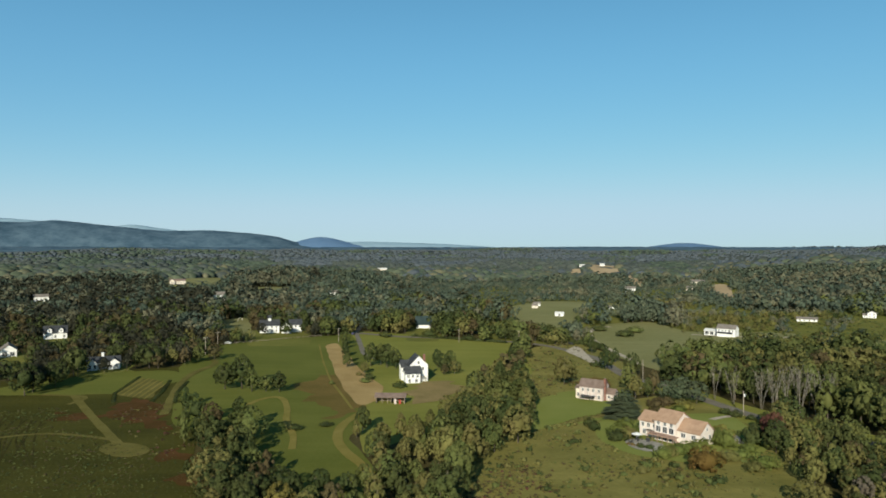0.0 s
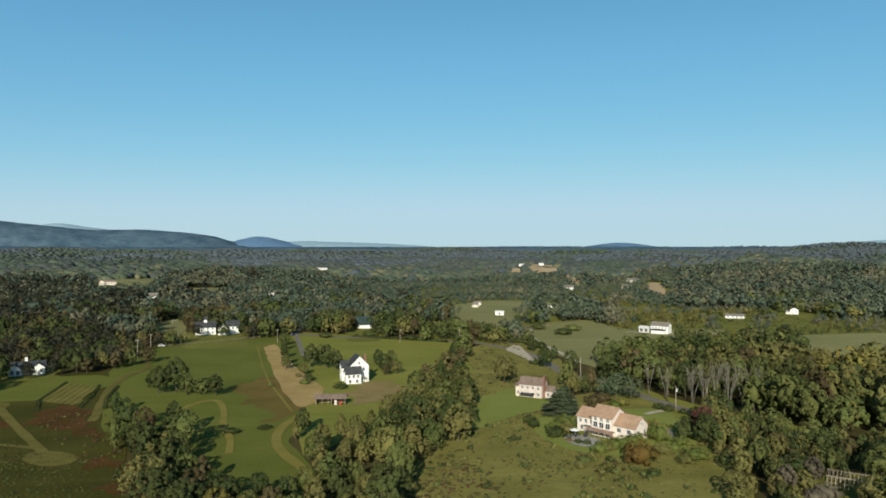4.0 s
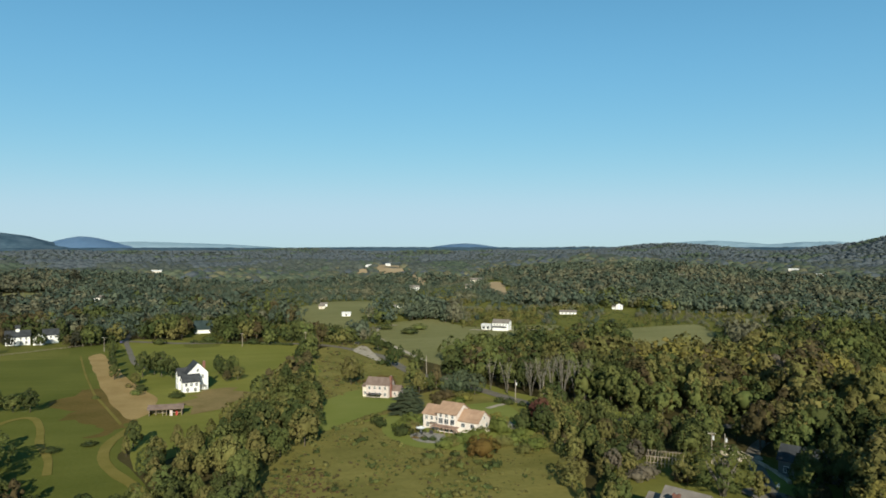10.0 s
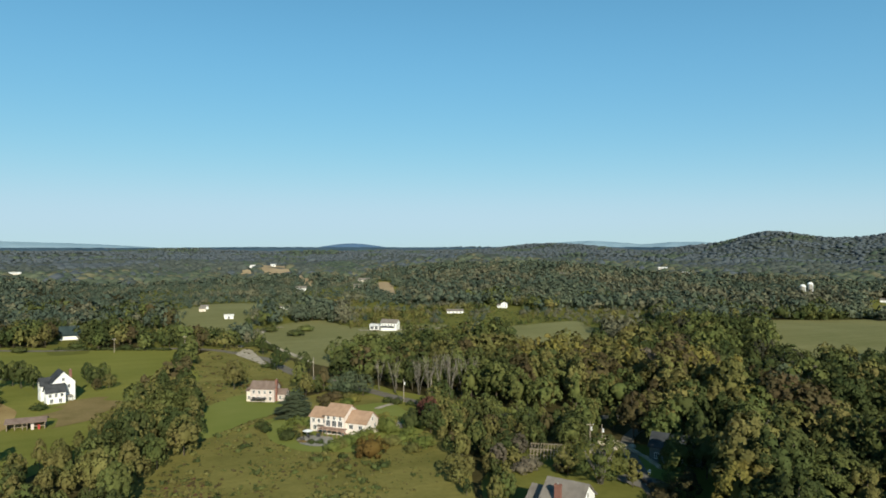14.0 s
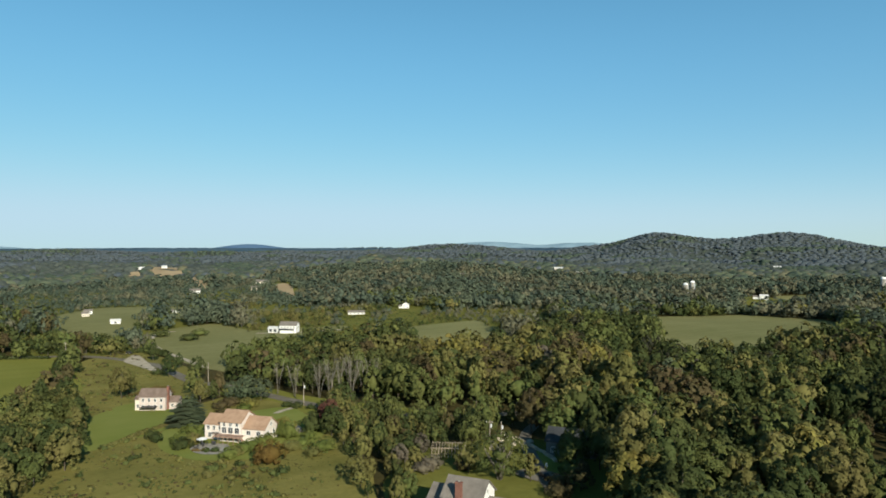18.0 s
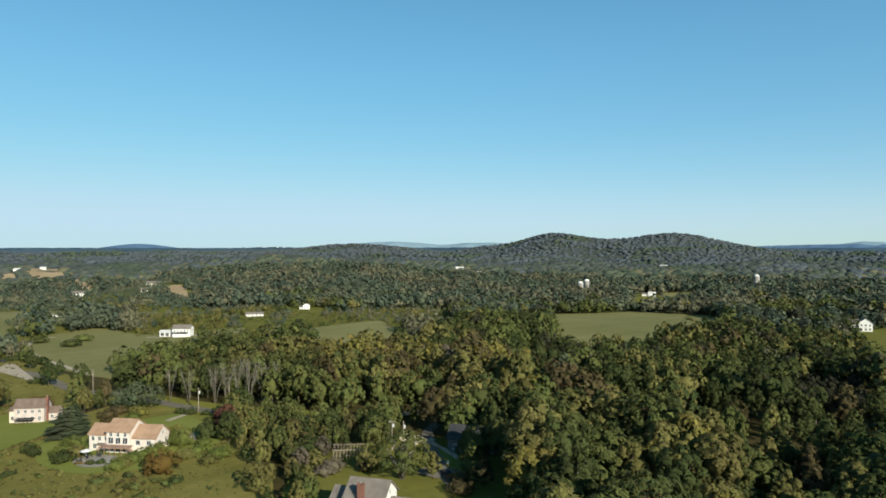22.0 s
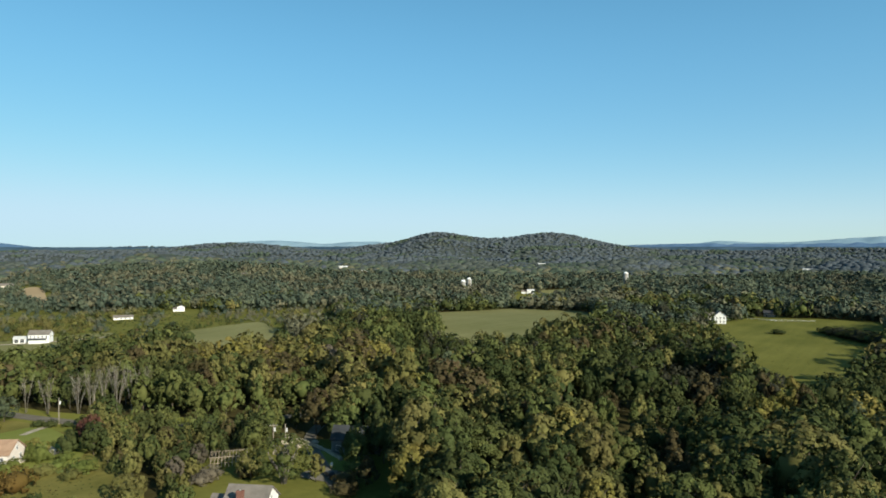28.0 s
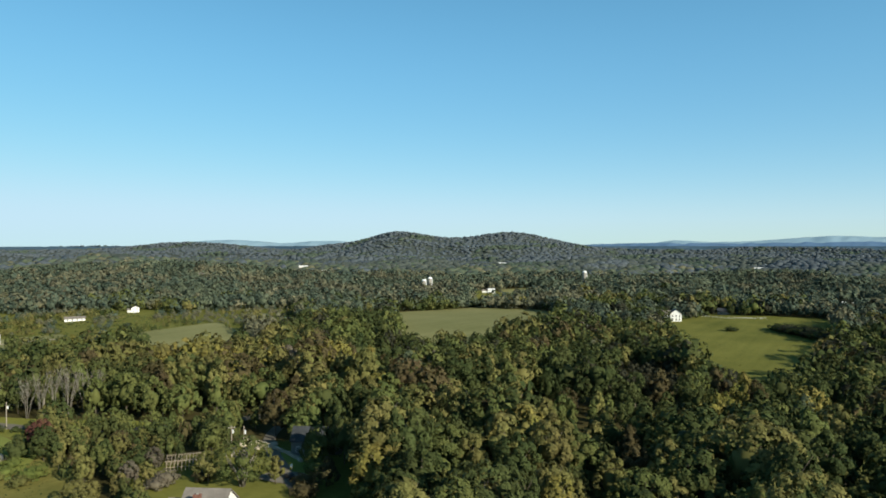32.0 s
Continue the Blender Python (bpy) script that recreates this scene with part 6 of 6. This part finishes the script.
# Goal frames on far grass.
for x, y in ((-175, 596), (-166, 438)):
    go = thing("goal_frame", x, y, 20, "white metal goal frame on grass", "goal", 10, group="goal frames")
    for sx in (-1.8, 1.8):
        part("post", tube([(sx, 0, 0), (sx, 0, 2.2)], [0.07, 0.07], 6), WHITE, go)
        part("stay", tube([(sx, 0, 2.2), (sx, 1.6, 0)], [0.05, 0.05], 6), WHITE, go)
    part("crossbar", tube([(-1.8, 0, 2.2), (1.8, 0, 2.2)], [0.07, 0.07], 6), WHITE, go)


# Parked cars.
def car(x, y, turn, paint, label):
    ob = thing("car", x, y, turn, label, "car", 5, height=on_ground(x, y, 0.3))
    bm = bmesh.new()
    side = [(-2.2, 0.35), (2.2, 0.35), (2.2, 0.75), (1.25, 0.92), (0.6, 1.42), (-1.2, 1.45), (-2.1, 0.95), (-2.25, 0.7)]
    a = [bm.verts.new((px, -0.85, pz)) for px, pz in side]
    b = [bm.verts.new((px, 0.85, pz)) for px, pz in side]
    for i in range(8):
        bm.faces.new((a[i], a[(i + 1) % 8], b[(i + 1) % 8], b[i]))
    bm.faces.new(a[::-1])
    bm.faces.new(b)
    bmesh.ops.recalc_face_normals(bm, faces=bm.faces)
    bmesh.ops.bevel(bm, geom=bm.edges[:], offset=0.08, segments=2, affect="EDGES")
    part("body", bm, paint, ob)
    for s in (-0.87, 0.87):
        part("side_window", boxes((-1.1, 0.55, s - 0.01, s + 0.01, 0.98, 1.34)), GLASS, ob)
    for px in (-1.4, 1.4):
        for s in (-0.8, 0.8):
            w = part("wheel", tube([(px, s - 0.1, 0.33), (px, s + 0.1, 0.33)], [0.33, 0.33], 14), DARK, ob)
            part("rim", tube([(px, s - 0.11, 0.33), (px, s + 0.11, 0.33)], [0.2, 0.2], 10), PALE_METAL, w)


BLUE_PAINT = material("blue_car_paint", (0.05, 0.05, 0.12), (0.08, 0.08, 0.17), 0.3, 0.5, 3.0, 0.0, spec=0.6)
car(86, 464, -60, DARK, "dark parked car on a gravel turning place")
car(-65, 500, 80, BLUE_PAINT, "dark blue car on a narrow lane")
car(-137, 440, 10, WHITE, "white van parked beside a field hedge")
car(133, 141, 70, DARK, "dark car parked on an asphalt drive")
tufts("scrub", [(-128, 262), (-118, 282), (-100, 272), (-92, 245), (-80, 222), (-88, 212), (-104, 232)], 260, (0.3, 0.9), "reddish weeds in the meadow", ["red", "brown", "olive"])
